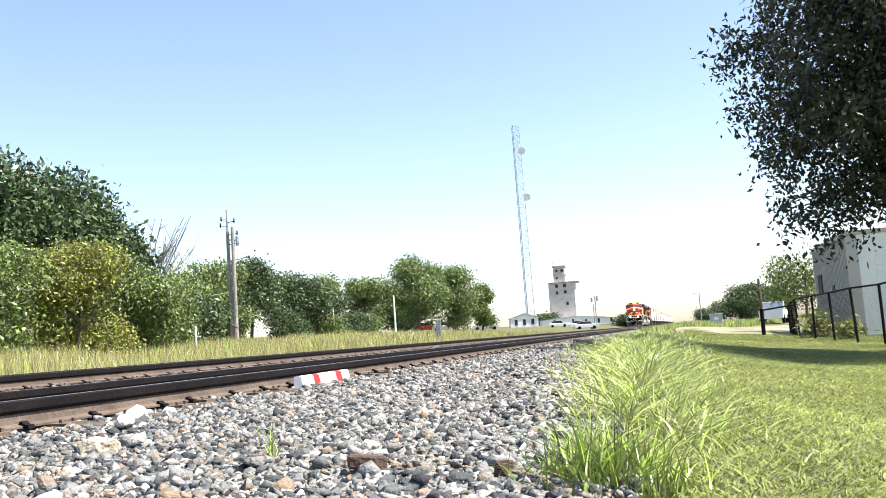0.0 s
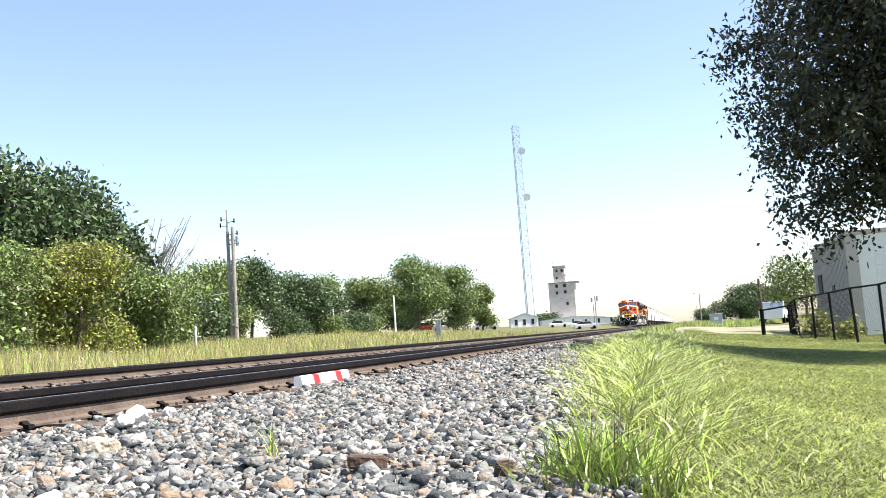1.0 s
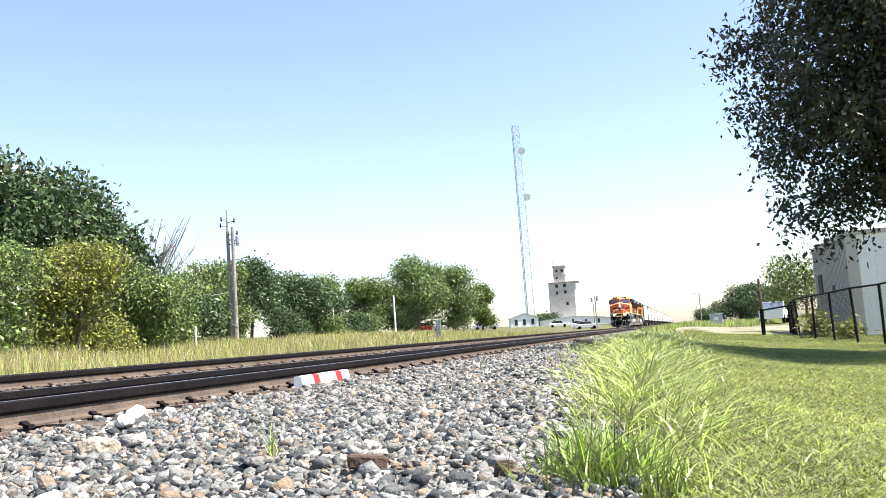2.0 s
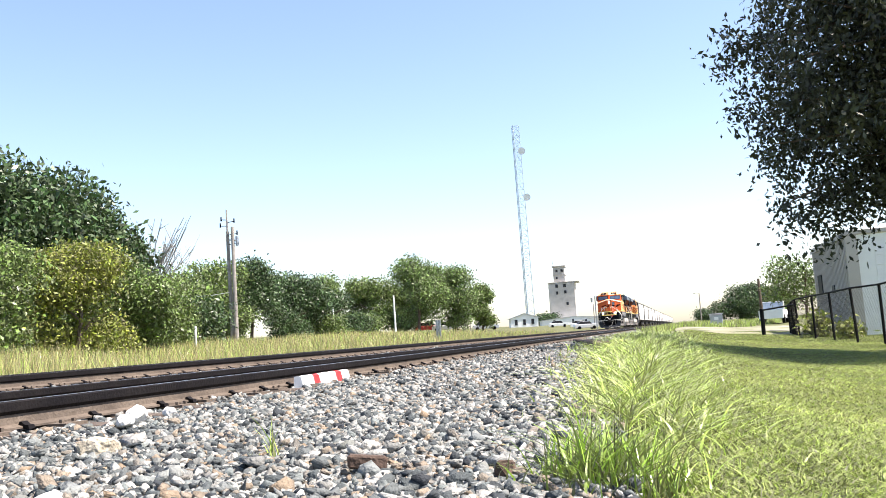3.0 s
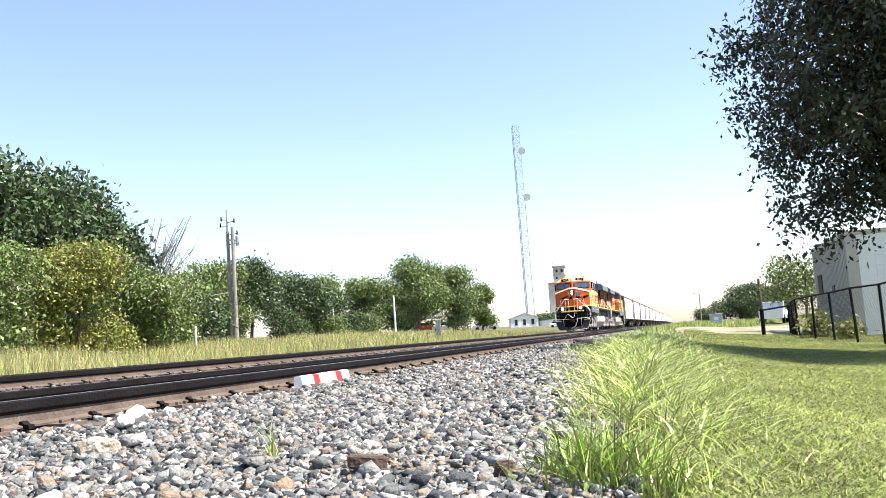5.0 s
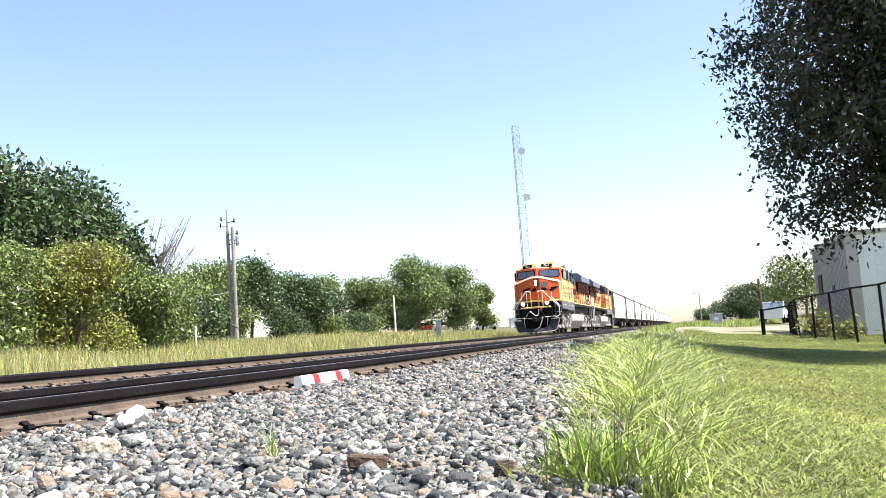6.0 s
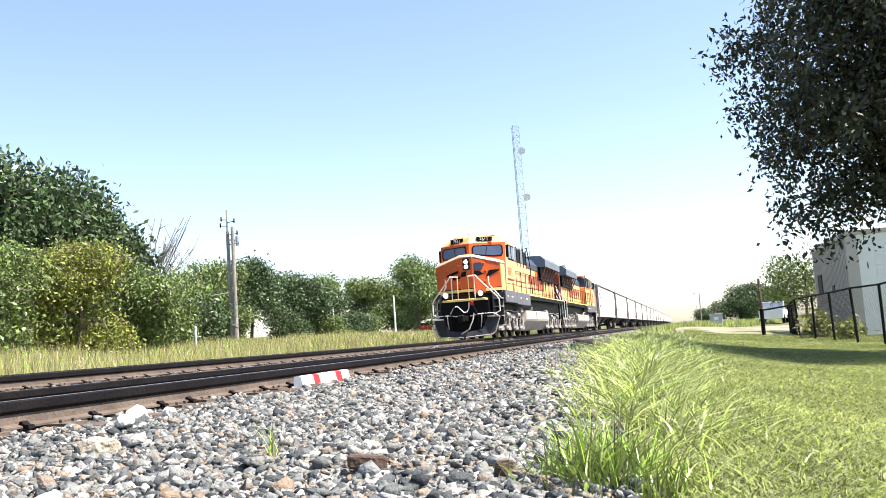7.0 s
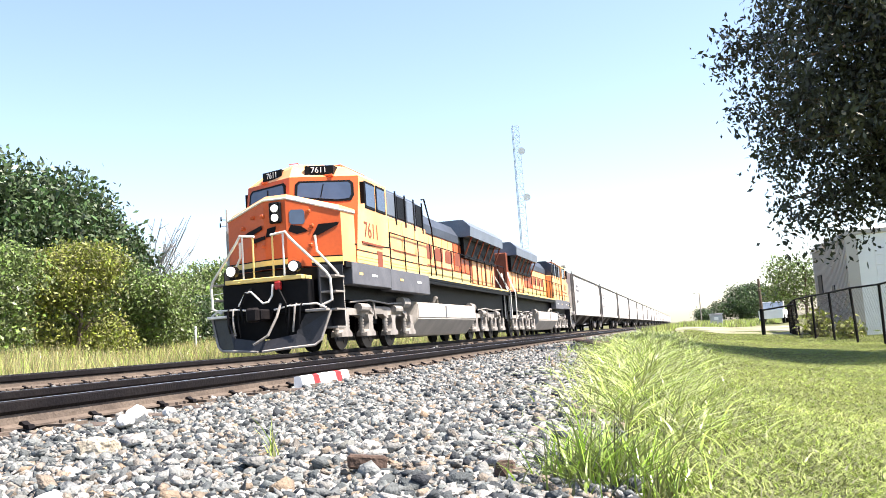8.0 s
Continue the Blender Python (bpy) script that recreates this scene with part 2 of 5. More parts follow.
def bed_edge(y):
    return float(np.interp(y, [-5, 2, 4, 9, 22, 40, 70, 200], [8.95, 8.9, 8.72, 8.3, 7.5, 7.0, 6.8, 6.5]))


bv, bf = [], []
bed_us = np.linspace(0, 1, 40)
bed_ys = spread(list(np.arange(-8, 60, 0.5)) + list(range(60, 700, 12)))
for y in bed_ys:
    e = bed_edge(y)
    for u in bed_us:
        x = -3.3 + (e + 3.3) * u
        bv.append((x, y, float(bed_z(x, y)) - (0.35 if u == 1 else 0)))
for j in range(len(bed_ys) - 1):
    for i in range(39):
        a = j * 40 + i
        bf.append((a, a + 1, a + 41, a + 40))
bed = tagged(raw("track_bed", bv, bf, M_BED, None, "", True), "grey crushed stone track bed", "track bed", kind="structure")

def rail_profile(x, z, k=1.0):
    # head drawn deeper so its painted band of shade shows taller
    p = [(-.07, -.172), (.07, -.172), (.07, -.160), (.016, -.143), (.009, -.085), (.034, -.062), (.036, -.010), (.028, 0), (-.028, 0),
         (-.036, -.010), (-.034, -.062), (-.009, -.085), (-.016, -.143), (-.07, -.160)]
    return [(x + a * k, z + b * k) for a, b in p]


def rail(name, x, z, y0, y1, label, k=1.0):
    """A rail whose running face is worn bright, with shade painted dark on the head sides and a dusty web."""
    bm = bmesh.new()
    extrude(bm, rail_profile(x, z, k), "y", y0, y1)
    bm.normal_update()
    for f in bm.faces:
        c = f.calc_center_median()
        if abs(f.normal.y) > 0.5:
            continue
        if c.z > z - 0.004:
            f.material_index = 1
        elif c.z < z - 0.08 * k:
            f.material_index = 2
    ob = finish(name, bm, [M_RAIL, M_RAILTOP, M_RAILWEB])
    return tagged(ob, label, "rail", kind="structure")


SIDE_X, SIDE_Z = 4.711, -0.084      # middle and rail height of the near siding
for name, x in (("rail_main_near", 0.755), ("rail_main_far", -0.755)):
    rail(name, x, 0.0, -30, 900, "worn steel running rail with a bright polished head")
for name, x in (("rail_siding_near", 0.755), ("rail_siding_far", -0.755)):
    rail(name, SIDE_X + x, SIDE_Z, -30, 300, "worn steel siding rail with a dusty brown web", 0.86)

# ---------------------------------------------------------------- ties
rng = np.random.default_rng(7)
tie_row = thing("railway_ties", "row of dark weathered timber railway ties", "railway ties", kind="structure")
tie_meshes = []
for k in range(4):
    bm = bmesh.new()
    box(bm, -1.3 - 0.02 * k, 1.3 + 0.025 * (k % 3), -0.115, 0.115, -0.18, 0.0, 0.012)
    me = bpy.data.meshes.new("tie")
    bm.to_mesh(me)
    bm.free()
    me.materials.append(M_TIE)
    tie_meshes.append(me)
plate_bm = bmesh.new()
for sx in (-0.755, 0.755):
    box(plate_bm, sx - 0.19, sx + 0.17, -0.09, 0.09, 0.0, 0.016)
    for dx in (-0.12, 0.11):
        for dy in (-0.05, 0.05):
            box(plate_bm, sx + dx - 0.009, sx + dx + 0.009, dy - 0.009, dy + 0.009, 0.014, 0.036)
plate_me = bpy.data.meshes.new("tie_plate")
plate_bm.to_mesh(plate_me)
plate_bm.free()
plate_me.materials.append(M_RAILWEB)
for cx, top, first, count in ((0.0, -0.188, 6.0, 110), (SIDE_X, SIDE_Z - 0.164, -1.0, 130)):
    for i in range(count):
        y = first + i * 0.53 + rng.uniform(-0.04, 0.04)
        ob = new("tie", tie_meshes[i % 4])
        ob.parent = tie_row
        ob.matrix_basis = pose(cx + rng.uniform(-0.07, 0.07), y, top, 0, 0, rng.uniform(-1.5, 1.5))
        pl = new("tie_plate", plate_me)
        pl.parent = ob
rest = bmesh.new()
for cx, top, a, b in ((0.0, -0.188, 64.5, 380.0), (SIDE_X, SIDE_Z - 0.164, 68.0, 300.0)):
    for i in range(int((b - a) / 0.53)):
        y = a + i * 0.53
        box(rest, cx - 1.3, cx + 1.3, y - 0.115, y + 0.115, top - 0.18, top)
tagged(part("tie_rows_beyond", rest, M_TIE, tie_row), kind="stuff")

# ticks of steel clipped on the rail feet
clip_bm = bmesh.new()
extrude(clip_bm, [(-0.05, -0.012), (0.05, -0.012), (0.045, 0.008), (0.02, 0.012), (0.0, 0.028), (-0.012, 0.028), (-0.02, 0.008), (-0.045, 0.006)], "y", -0.022, 0.022)
clip_me = bpy.data.meshes.new("rail_anchor")
clip_bm.to_mesh(clip_me)
clip_bm.free()
clip_me.materials.append(M_RAIL)
anchors = thing("rail_anchors", "small rusty steel anchors clipped under the rails", "rail anchors", kind="structure")
for cx, z, a, n_of in ((SIDE_X + 0.755, SIDE_Z - 0.14, 2.0, 46), (0.755, -0.165, 8.0, 60)):
    for i in range(n_of):
        ob = new("rail_anchor", clip_me)
        ob.parent = anchors
        ob.matrix_basis = pose(cx + 0.05, a + i * 0.53 + rng.uniform(-0.12, 0.12), z, 0, 0, rng.uniform(-6, 6))

# ---------------------------------------------------------------- stones
NV = 9


def stone_shapes(n, seed):
    """Angular broken stones: hulls of a few points, squashed to chips."""
    r = np.random.default_rng(seed)
    out, tris = [], []
    while len(out) < n:
        p = r.normal(size=(NV, 3))
        p /= np.linalg.norm(p, axis=1, keepdims=True)
        if np.linalg.norm(p.mean(0)) > 0.28:
            continue
        bm = bmesh.new()
        for q in p:
            bm.verts.new(q)
        bm.verts.ensure_lookup_table()
        bmesh.ops.convex_hull(bm, input=bm.verts[:])
        bmesh.ops.triangulate(bm, faces=bm.faces[:])
        bm.verts.index_update()
        if len(bm.faces) == 2 * NV - 4 and len(bm.verts) == NV:
            out.append(np.array([v.co[:] for v in bm.verts]) * np.array([1.15, r.uniform(0.65, 1.0), r.uniform(0.45, 0.8)]))
            tris.append(np.array([[v.index for v in f.verts] for f in bm.faces]))
        bm.free()
    return np.array(out), np.array(tris)


def turn_matrices(r, n):
    q = r.normal(size=(n, 4))
    q /= np.linalg.norm(q, axis=1, keepdims=True)
    w, x, y, z = q.T
    return np.stack([np.stack([1 - 2 * (y * y + z * z), 2 * (x * y - z * w), 2 * (x * z + y * w)], -1),
                     np.stack([2 * (x * y + z * w), 1 - 2 * (x * x + z * z), 2 * (y * z - x * w)], -1),
                     np.stack([2 * (x * z - y * w), 2 * (y * z + x * w), 1 - 2 * (x * x + y * y)], -1)], 1)


SHAPES, STONE_TRI = stone_shapes(24, 3)
stone_meshes = []
for k in range(12):
    me = bpy.data.meshes.new("stone")
    me.from_pydata(SHAPES[k].tolist(), [], STONE_TRI[k].tolist())
    me.materials.append(M_STONE_ONE)
    stone_meshes.append(me)


def scatter_stones(name, n, x0, x1, y0, y1, size, seed, lift=0.55, keep=None):
    r = np.random.default_rng(seed)
    x, y = r.uniform(0, 1, n), r.uniform(y0, y1, n)
    edge = np.array([min(x1, bed_edge(t) - 0.1) for t in y])
    x = x0 + (edge - x0) * x
    if keep is not None:
        m = keep(x, y, r)
        x, y = x[m], y[m]
    n = len(x)
    s = size * np.exp(r.normal(0, 0.28, n))
    z = bed_z(x, y) + s * lift * r.uniform(0.2, 1.5, n)
    kind_of = r.integers(0, 24, n)
    v = np.einsum("nij,nkj->nki", turn_matrices(r, n), SHAPES[kind_of]) * s[:, None, None]
    v[:, :, 2] *= 0.8
    v += np.stack([x, y, z], -1)[:, None, :]
    f = (STONE_TRI[kind_of] + (np.arange(n) * NV)[:, None, None]).reshape(-1, 3)
    me = bpy.data.meshes.new(name)
    me.vertices.add(n * NV)
    me.loops.add(len(f) * 3)
    me.polygons.add(len(f))
    me.vertices.foreach_set("co", v.astype(np.float32).ravel())
    me.loops.foreach_set("vertex_index", f.astype(np.int32).ravel())
    me.polygons.foreach_set("loop_start", np.arange(len(f), dtype=np.int32) * 3)
    me.update()
    me.materials.append(M_STONE)
    ob = new(name, me)
    ob.parent = bed
    return tagged(ob, kind="stuff")


scatter_stones("ballast_stones", 64000, 6.02, 8.9, 1.2, 7.0, 0.0185, 11)
scatter_stones("ballast_stones", 4000, 6.02, 8.9, -4.0, 1.2, 0.04, 16)
scatter_stones("ballast_stones", 36000, 6.0, 8.5, 7.0, 17.0, 0.022, 12)
scatter_stones("ballast_stones", 16000, 6.0, 8.0, 17.0, 60.0, 0.045, 13)
scatter_stones("ballast_stones", 15000, 3.1, 6.02, 1.0, 24.0, 0.024, 17, 0.1)
scatter_stones("ballast_stones", 9000, 1.4, 3.3, 3.0, 40.0, 0.03, 18)
scatter_stones("ballast_stones", 5000, -1.5, 1.4, 6.0, 50.0, 0.035, 14, 0.1)
scatter_stones("ballast_stones", 4000, -2.6, -1.3, 6.0, 50.0, 0.045, 15)
r = np.random.default_rng(21)
for i in range(300):
    y = 1.5 + 1.7 * r.uniform() ** 1.2
    x = r.uniform(6.9, 8.6)
    s = 0.02 * math.exp(r.normal(0, 0.25))
    ob = new("stone", stone_meshes[i % 12])
    ob.parent = bed
    ob.matrix_basis = Matrix.LocRotScale((x, y, float(bed_z(x, y)) + s * 0.55), Euler(r.uniform(0, 6.28, 3)), (s, s, s * 0.85))


def rock(name, label, at, size, seed, material, squash=0.7):
    bm = bmesh.new()
    bmesh.ops.create_icosphere(bm, subdivisions=3, radius=1)
    r = np.random.default_rng(seed)
    cuts = [(Vector(r.normal(size=3)).normalized(), r.uniform(0.55, 0.85)) for _ in range(9)]
    for v in bm.verts:
        for d, k in cuts:
            v.co -= d * max(0, v.co.dot(d) - k)
        v.co += v.co.normalized() * 0.09 * noise.noise(v.co * 2.5 + Vector((seed, 0, 0)))
        v.co = Vector((v.co.x * size, v.co.y * size * 0.8, v.co.z * size * squash))
    ob = finish(name, bm, material)
    ob.matrix_world = pose(*at, 0, 0, seed * 40)
    return tagged(ob, label, "rock")


# ---------------------------------------------------------------- grass
def blades(name, x, y, z, height, width, lean, r, material, seg=3, parent=None):
    """Curved tapering blades, as strips of quads."""
    n = len(x)
    a, ph = r.uniform(0, 6.283, n), r.uniform(0, 6.283, n)
    d = np.stack([np.cos(a), np.sin(a)], -1) * (lean * r.uniform(0.2, 1.3, n))[:, None]
    side = np.stack([np.cos(ph), np.sin(ph)], -1)
    out = []
    for k in range(seg):
        rows = []
        for t in (k / seg, (k + 1) / seg):
            w = width * (1 - t ** 1.5) * 0.5 + 0.0006
            cx, cy = x + d[:, 0] * height * t * t, y + d[:, 1] * height * t * t
            cz = z + height * (t - 0.35 * np.minimum(1.0, lean) * t * t)
            rows.append((np.stack([cx - side[:, 0] * w, cy - side[:, 1] * w, cz], -1), np.stack([cx + side[:, 0] * w, cy + side[:, 1] * w, cz], -1)))
        out.append(np.stack([rows[0][0], rows[0][1], rows[1][1], rows[1][0]], 1))
    # one strip a blade, so that each blade takes one tone
    v = np.stack(out, 1).reshape(n * seg * 4, 3)
    verts = np.empty((n, (seg + 1) * 2, 3))
    q = np.stack(out, 1)
    for k in range(seg):
        verts[:, 2 * k], verts[:, 2 * k + 1] = q[:, k, 0], q[:, k, 1]
    verts[:, 2 * seg], verts[:, 2 * seg + 1] = q[:, seg - 1, 3], q[:, seg - 1, 2]
    f = np.array([[2 * k, 2 * k + 1, 2 * k + 3, 2 * k + 2] for k in range(seg)])
    f = (f[None] + (np.arange(n) * (seg + 1) * 2)[:, None, None]).reshape(-1, 4)
    me = bpy.data.meshes.new(name)
    me.vertices.add(verts.shape[0] * verts.shape[1])
    me.loops.add(len(f) * 4)
    me.polygons.add(len(f))
    me.vertices.foreach_set("co", verts.astype(np.float32).ravel())
    me.loops.foreach_set("vertex_index", f.astype(np.int32).ravel())
    me.polygons.foreach_set("loop_start", np.arange(len(f), dtype=np.int32) * 4)
    me.update()
    me.materials.append(material)
    ob = new(name, me)
    ob.parent = parent
    return ob


def tuft(label, cx, cy, rx, ry, n, h, seed, material=None, width=0.018, lean=1.05):
    r = np.random.default_rng(seed)
    x, y = cx + r.normal(0, rx, n), cy + r.normal(0, ry, n)
    z = np.maximum(ground_z(x, y), np.where(x < 8.7, bed_z(x, y), -9)) - 0.02
    fall = np.exp(-((x - cx) / (2.2 * rx)) ** 2 - ((y - cy) / (2.2 * ry)) ** 2)
    hh = h * r.uniform(0.45, 1.15, n) * (0.55 + 0.45 * fall)
    ob = blades("tall_grass", x, y, z, hh, width * r.uniform(0.6, 1.4, n), lean * r.uniform(0.4, 1.6, n), r, material or M_BLADE, 4)
    return tagged(ob, label, "grass", group="grass along the ballast", kind="stuff")


tuft("dense clump of tall green grass at the ballast edge", 8.72, 2.35, 0.085, 0.11, 900, 0.25, 1, M_BLADE_DARK, 0.007, 0.75)
EDGE_Y = [2.6, 4.0, 9.0, 20.0, 40.0]
for k, (y, ry, n_of, h, w, off) in enumerate(((3.0, 0.20, 260, 0.13, 0.007, 0.12), (3.6, 0.28, 900, 0.22, 0.008, 0.12), (4.4, 0.38, 1200, 0.28, 0.009, 0.10), (5.4, 0.5, 1300, 0.31, 0.010, 0.08),
                                              (6.8, 0.7, 1400, 0.33, 0.011, 0.04), (8.6, 0.9, 1500, 0.35, 0.013, 0.0), (11.0, 1.2, 1500, 0.37, 0.016, -0.1), (14.5, 1.8, 1500, 0.38, 0.020, -0.25),
                                              (19.5, 2.6, 1400, 0.38, 0.026, -0.45), (27.0, 4.0, 1200, 0.36, 0.034, -0.7))):
    cx = float(np.interp(y, EDGE_Y, [8.78, 8.72, 8.5, 8.1, 7.8]))
    tuft("bright tall grass beside the ballast", cx + off * 0.4, y, float(np.interp(y, EDGE_Y, [0.10, 0.15, 0.26, 0.5, 0.75])), ry, n_of, h, 200 + k, None, w, 1.35)
tuft("sparse grass at the lawn's rough edge", 9.0, 2.6, 0.12, 0.35, 240, 0.10, 10, None, 0.006)
tuft("sparse grass at the lawn's rough edge", 9.02, 1.9, 0.10, 0.2, 130, 0.12, 11, None, 0.006, 0.8)
tuft("dry straw and dead grass at the ballast edge", 8.74, 2.4, 0.17, 0.35, 1100, 0.06, 14, M_BLADE_DRY, 0.0035, 2.2)
tuft("dry straw and dead grass at the ballast edge", 8.85, 3.3, 0.16, 0.5, 900, 0.07, 15, M_BLADE_DRY, 0.004, 2.2)
tuft("small weed growing in the ballast", 7.54, 2.8, 0.012, 0.015, 12, 0.21, 12, None, 0.006, 0.35)
tuft("small weed growing in the ballast", 7.48, 2.8, 0.03, 0.02, 18, 0.08, 13, None, 0.005, 0.8)

r = np.random.default_rng(31)
n = 210000
y = 1.6 + 24.4 * r.uniform(0, 1, n) ** 1.9
x = np.interp(y, LAWN_EDGE_Y, LAWN_EDGE_X) - 0.1 + r.uniform(0, 1, n) * np.clip(0.7 + 0.36 * y, 1, 9)
tagged(blades("lawn_grass", x, y, lawn_z(x, y) - 0.01, r.uniform(0.015, 0.045, n), r.uniform(0.004, 0.008, n) * np.interp(y, [2, 8, 26], [0.8, 1.5, 3.2]), r.uniform(0.6, 2.2, n), r, M_TURF, 2),
       "short blades of mown grass", "grass", kind="stuff")
n = 30000
y = 25.0 + 17.5 * r.uniform(0, 1, n)
x = 8.9 + r.uniform(0, 1, n) * (2.0 + 0.16 * y)
tagged(blades("lawn_grass", x, y, lawn_z(x, y) - 0.01, r.uniform(0.02, 0.06, n), r.uniform(0.014, 0.028, n), r.uniform(0.4, 1.6, n), r, M_TURF, 2),
       "short blades of mown grass", "grass", kind="stuff")
n = 9000
y = -4.0 + 5.6 * r.uniform(0, 1, n)
x = 9.1 + 6 * r.uniform(0, 1, n)
tagged(blades("lawn_grass", x, y, lawn_z(x, y) - 0.01, r.uniform(0.02, 0.05, n), r.uniform(0.006, 0.012, n), r.uniform(0.3, 1.2, n), r, M_TURF, 2),
       "short blades of mown grass", "grass", kind="stuff")
n = 60000
y = 7 + 85 * r.uniform(0, 1, n) ** 1.3
x = -3.1 - r.uniform(0, 1, n) * (5 + 0.2 * y)
wv = np.interp(y, [8, 90], [0.016, 0.06])
hh = r.uniform(0.45, 1.15, n) * (0.8 + 0.25 * np.sin(x * 0.8) * np.sin(y * 0.5))
sel = r.uniform(size=n) < 0.5
for m, material, word in ((sel, M_BLADE, "green"), (~sel, M_BLADE_DRY, "straw-coloured")):
    tagged(blades("field_grass", x[m], y[m], ground_z(x[m], y[m]) - 0.03, hh[m], wv[m] * r.uniform(0.6, 1.3, m.sum()), r.uniform(0.1, 0.6, m.sum()), r, material, 3),
           "tall " + word + " field grass beyond the track", "grass", kind="stuff")

n = 9000
y = 46 + 90 * r.uniform(0, 1, n) ** 1.4
x = 6.6 + (y - 46) * 0.01 + r.uniform(0, 1, n) * (2.5 + (y - 46) * 0.2)
sel = (y > 64) | (x < 8.4)
x, y = x[sel], y[sel]
tagged(blades("verge_grass", x, y, ground_z(x, y) - 0.03, r.uniform(0.2, 0.6, len(x)), np.interp(y, [46, 140], [0.04, 0.1]), r.uniform(0.2, 0.8, len(x)), r, M_BLADE, 2),
       "rough green verge grass beside the road", "grass", kind="stuff")

# ---------------------------------------------------------------- trees
def crown_points(r, n, lobes):
    """Points through overlapping lobes (centre, radii), thicker near their skins."""
    w = np.array([lb[1][0] * lb[1][1] * lb[1][2] for lb in lobes]) ** 0.75
    pick = r.choice(len(lobes), n, p=w / w.sum())
    d = r.normal(size=(n, 3))
    d /= np.linalg.norm(d, axis=1, keepdims=True)
    rad = r.uniform(0, 1, n) ** 0.33
    c, e = np.array([lb[0] for lb in lobes])[pick], np.array([lb[1] for lb in lobes])[pick]
    return c + d * e * rad[:, None]


def leaves(r, pts, size, droop=0.0, per=5, spread_by=0.35):
    """Small clumps of leaf faces round each point."""
    p = np.repeat(pts, per, 0) + r.normal(0, spread_by, (len(pts) * per, 3)) * np.array([1, 1, 0.8])
    n = len(p)
    a = r.normal(size=(n, 3))
    a[:, 2] -= droop
    a /= np.linalg.norm(a, axis=1, keepdims=True)
    b = np.cross(a, r.normal(size=(n, 3)))
    b /= np.linalg.norm(b, axis=1, keepdims=True) + 1e-9
    s = size * r.uniform(0.5, 1.3, n)[:, None]
    return np.stack([p - a * s, p + b * s * 0.45 + a * s * 0.1, p + a * s, p - b * s * 0.45 + a * s * 0.1], 1)


def limb_set(bm, r, base, top, spread_r, n, thick):
    tube(bm, [base, (Vector(base) + Vector(top)) / 2 + Vector((0.15, 0.1, 0)) * spread_r * 0.3, top], thick, 8, thick * 0.35)
    for k in range(n):
        t = r.uniform(0.25, 0.85)
        p = Vector(base).lerp(Vector(top), t)
        a = r.uniform(0, 6.283)
        e = p + Vector((math.cos(a), math.sin(a), r.uniform(0.3, 0.9))) * spread_r * r.uniform(0.5, 0.95)
        mid = p.lerp(e, 0.5) + Vector((0, 0, 0.1 * spread_r))
        tube(bm, [p, mid, e], thick * 0.4, 5, thick * 0.08)


def tree(label, x, y, height, radius, seed, material, clumps=1500, leaf=0.22, low=0.15, lobes=9, group="", name="tree", per=5, droop=0.0, flat=1.0):
    r = np.random.default_rng(seed)
    x, y = site(x, y)
    z0 = float(ground_z(x, y)) - 0.05
    t = thing(name, label, name, (x, y, z0), group)
    bm = bmesh.new()
    limb_set(bm, r, (0, 0, 0), (0.2, 0.1, height * 0.75), radius * 0.8, 9, max(0.05, height * 0.022))
    part("trunk", bm, M_BARK, t)
    lb = []
    for k in range(lobes):
        a = r.uniform(0, 6.283)
        zc = height * r.uniform(low + 0.15, 0.85)
        q = math.sqrt(max(0.08, 1 - ((zc / height - (low + 1) / 2) / ((1 - low) / 1.9)) ** 2))
        rr = radius * q * r.uniform(0.3, 0.75)
        s = radius * r.uniform(0.38, 0.6)
        s2 = min(s * 0.85, max(0.3, height - zc), max(0.3, zc - low * height))
        lb.append(((rr * math.cos(a), rr * math.sin(a), zc), (s, s, s2)))
    lb.append(((0, 0, height * 0.72), (radius * 0.55, radius * 0.55, height * 0.27)))
    pts = crown_points(r, clumps, lb)
    quads("crown", leaves(r, pts, leaf, droop, per, leaf * 2.0), material, t)
    return t


WOOD = "trees beyond the field"
tree("tall dark green tree behind the field hedge", -22.3, 33.8, 9.9, 4.9, 41, M_LEAF_DARK, 4200, 0.17, 0.1, 15, WOOD, per=7)
tree("tall dark green tree behind the field hedge", -19.8, 37.6, 8.6, 3.7, 42, M_LEAF_DARK, 3000, 0.17, 0.1, 13, WOOD, per=7)
tree("tall dark green tree behind the field hedge", -27.0, 32.0, 9.5, 4.5, 43, M_LEAF_DARK, 1800, 0.22, 0.1, 10, WOOD)
BUSH = "bushes at the field edge"
for i, (x, y, h) in enumerate(((-23.2, 51.0, 3.2), (-27.0, 58.0, 3.2), (-29.0, 61.0, 3.2), (-26.0, 64.0, 3.0), (-25.2, 72.0, 2.8), (-25.0, 80.0, 2.6), (-25.5, 88.0, 2.6),
                                (-27.0, 96.0, 2.6), (-31.0, 106.0, 2.8), (-35.0, 112.0, 3.0), (-17.0, 43.0, 3.0), (-18.6, 27.0, 3.0), (-20.5, 31.0, 3.4), (-17.6, 35.5, 3.4), (-24.0, 42.0, 3.4), (-23.0, 38.0, 3.2), (-21.0, 24.5, 3.2), (-17.5, 22.5, 2.6), (-31.0, 72.0, 5.6),
                                (-30.5, 66.0, 5.4), (-30.0, 80.0, 5.2))):
    tree("low green undergrowth at the field edge", x, y, h, 2.1, 140 + i, M_LEAF_MID if i % 2 else M_LEAF_DARK, 900, 0.12, -0.05, 8, BUSH, "bush", 6)
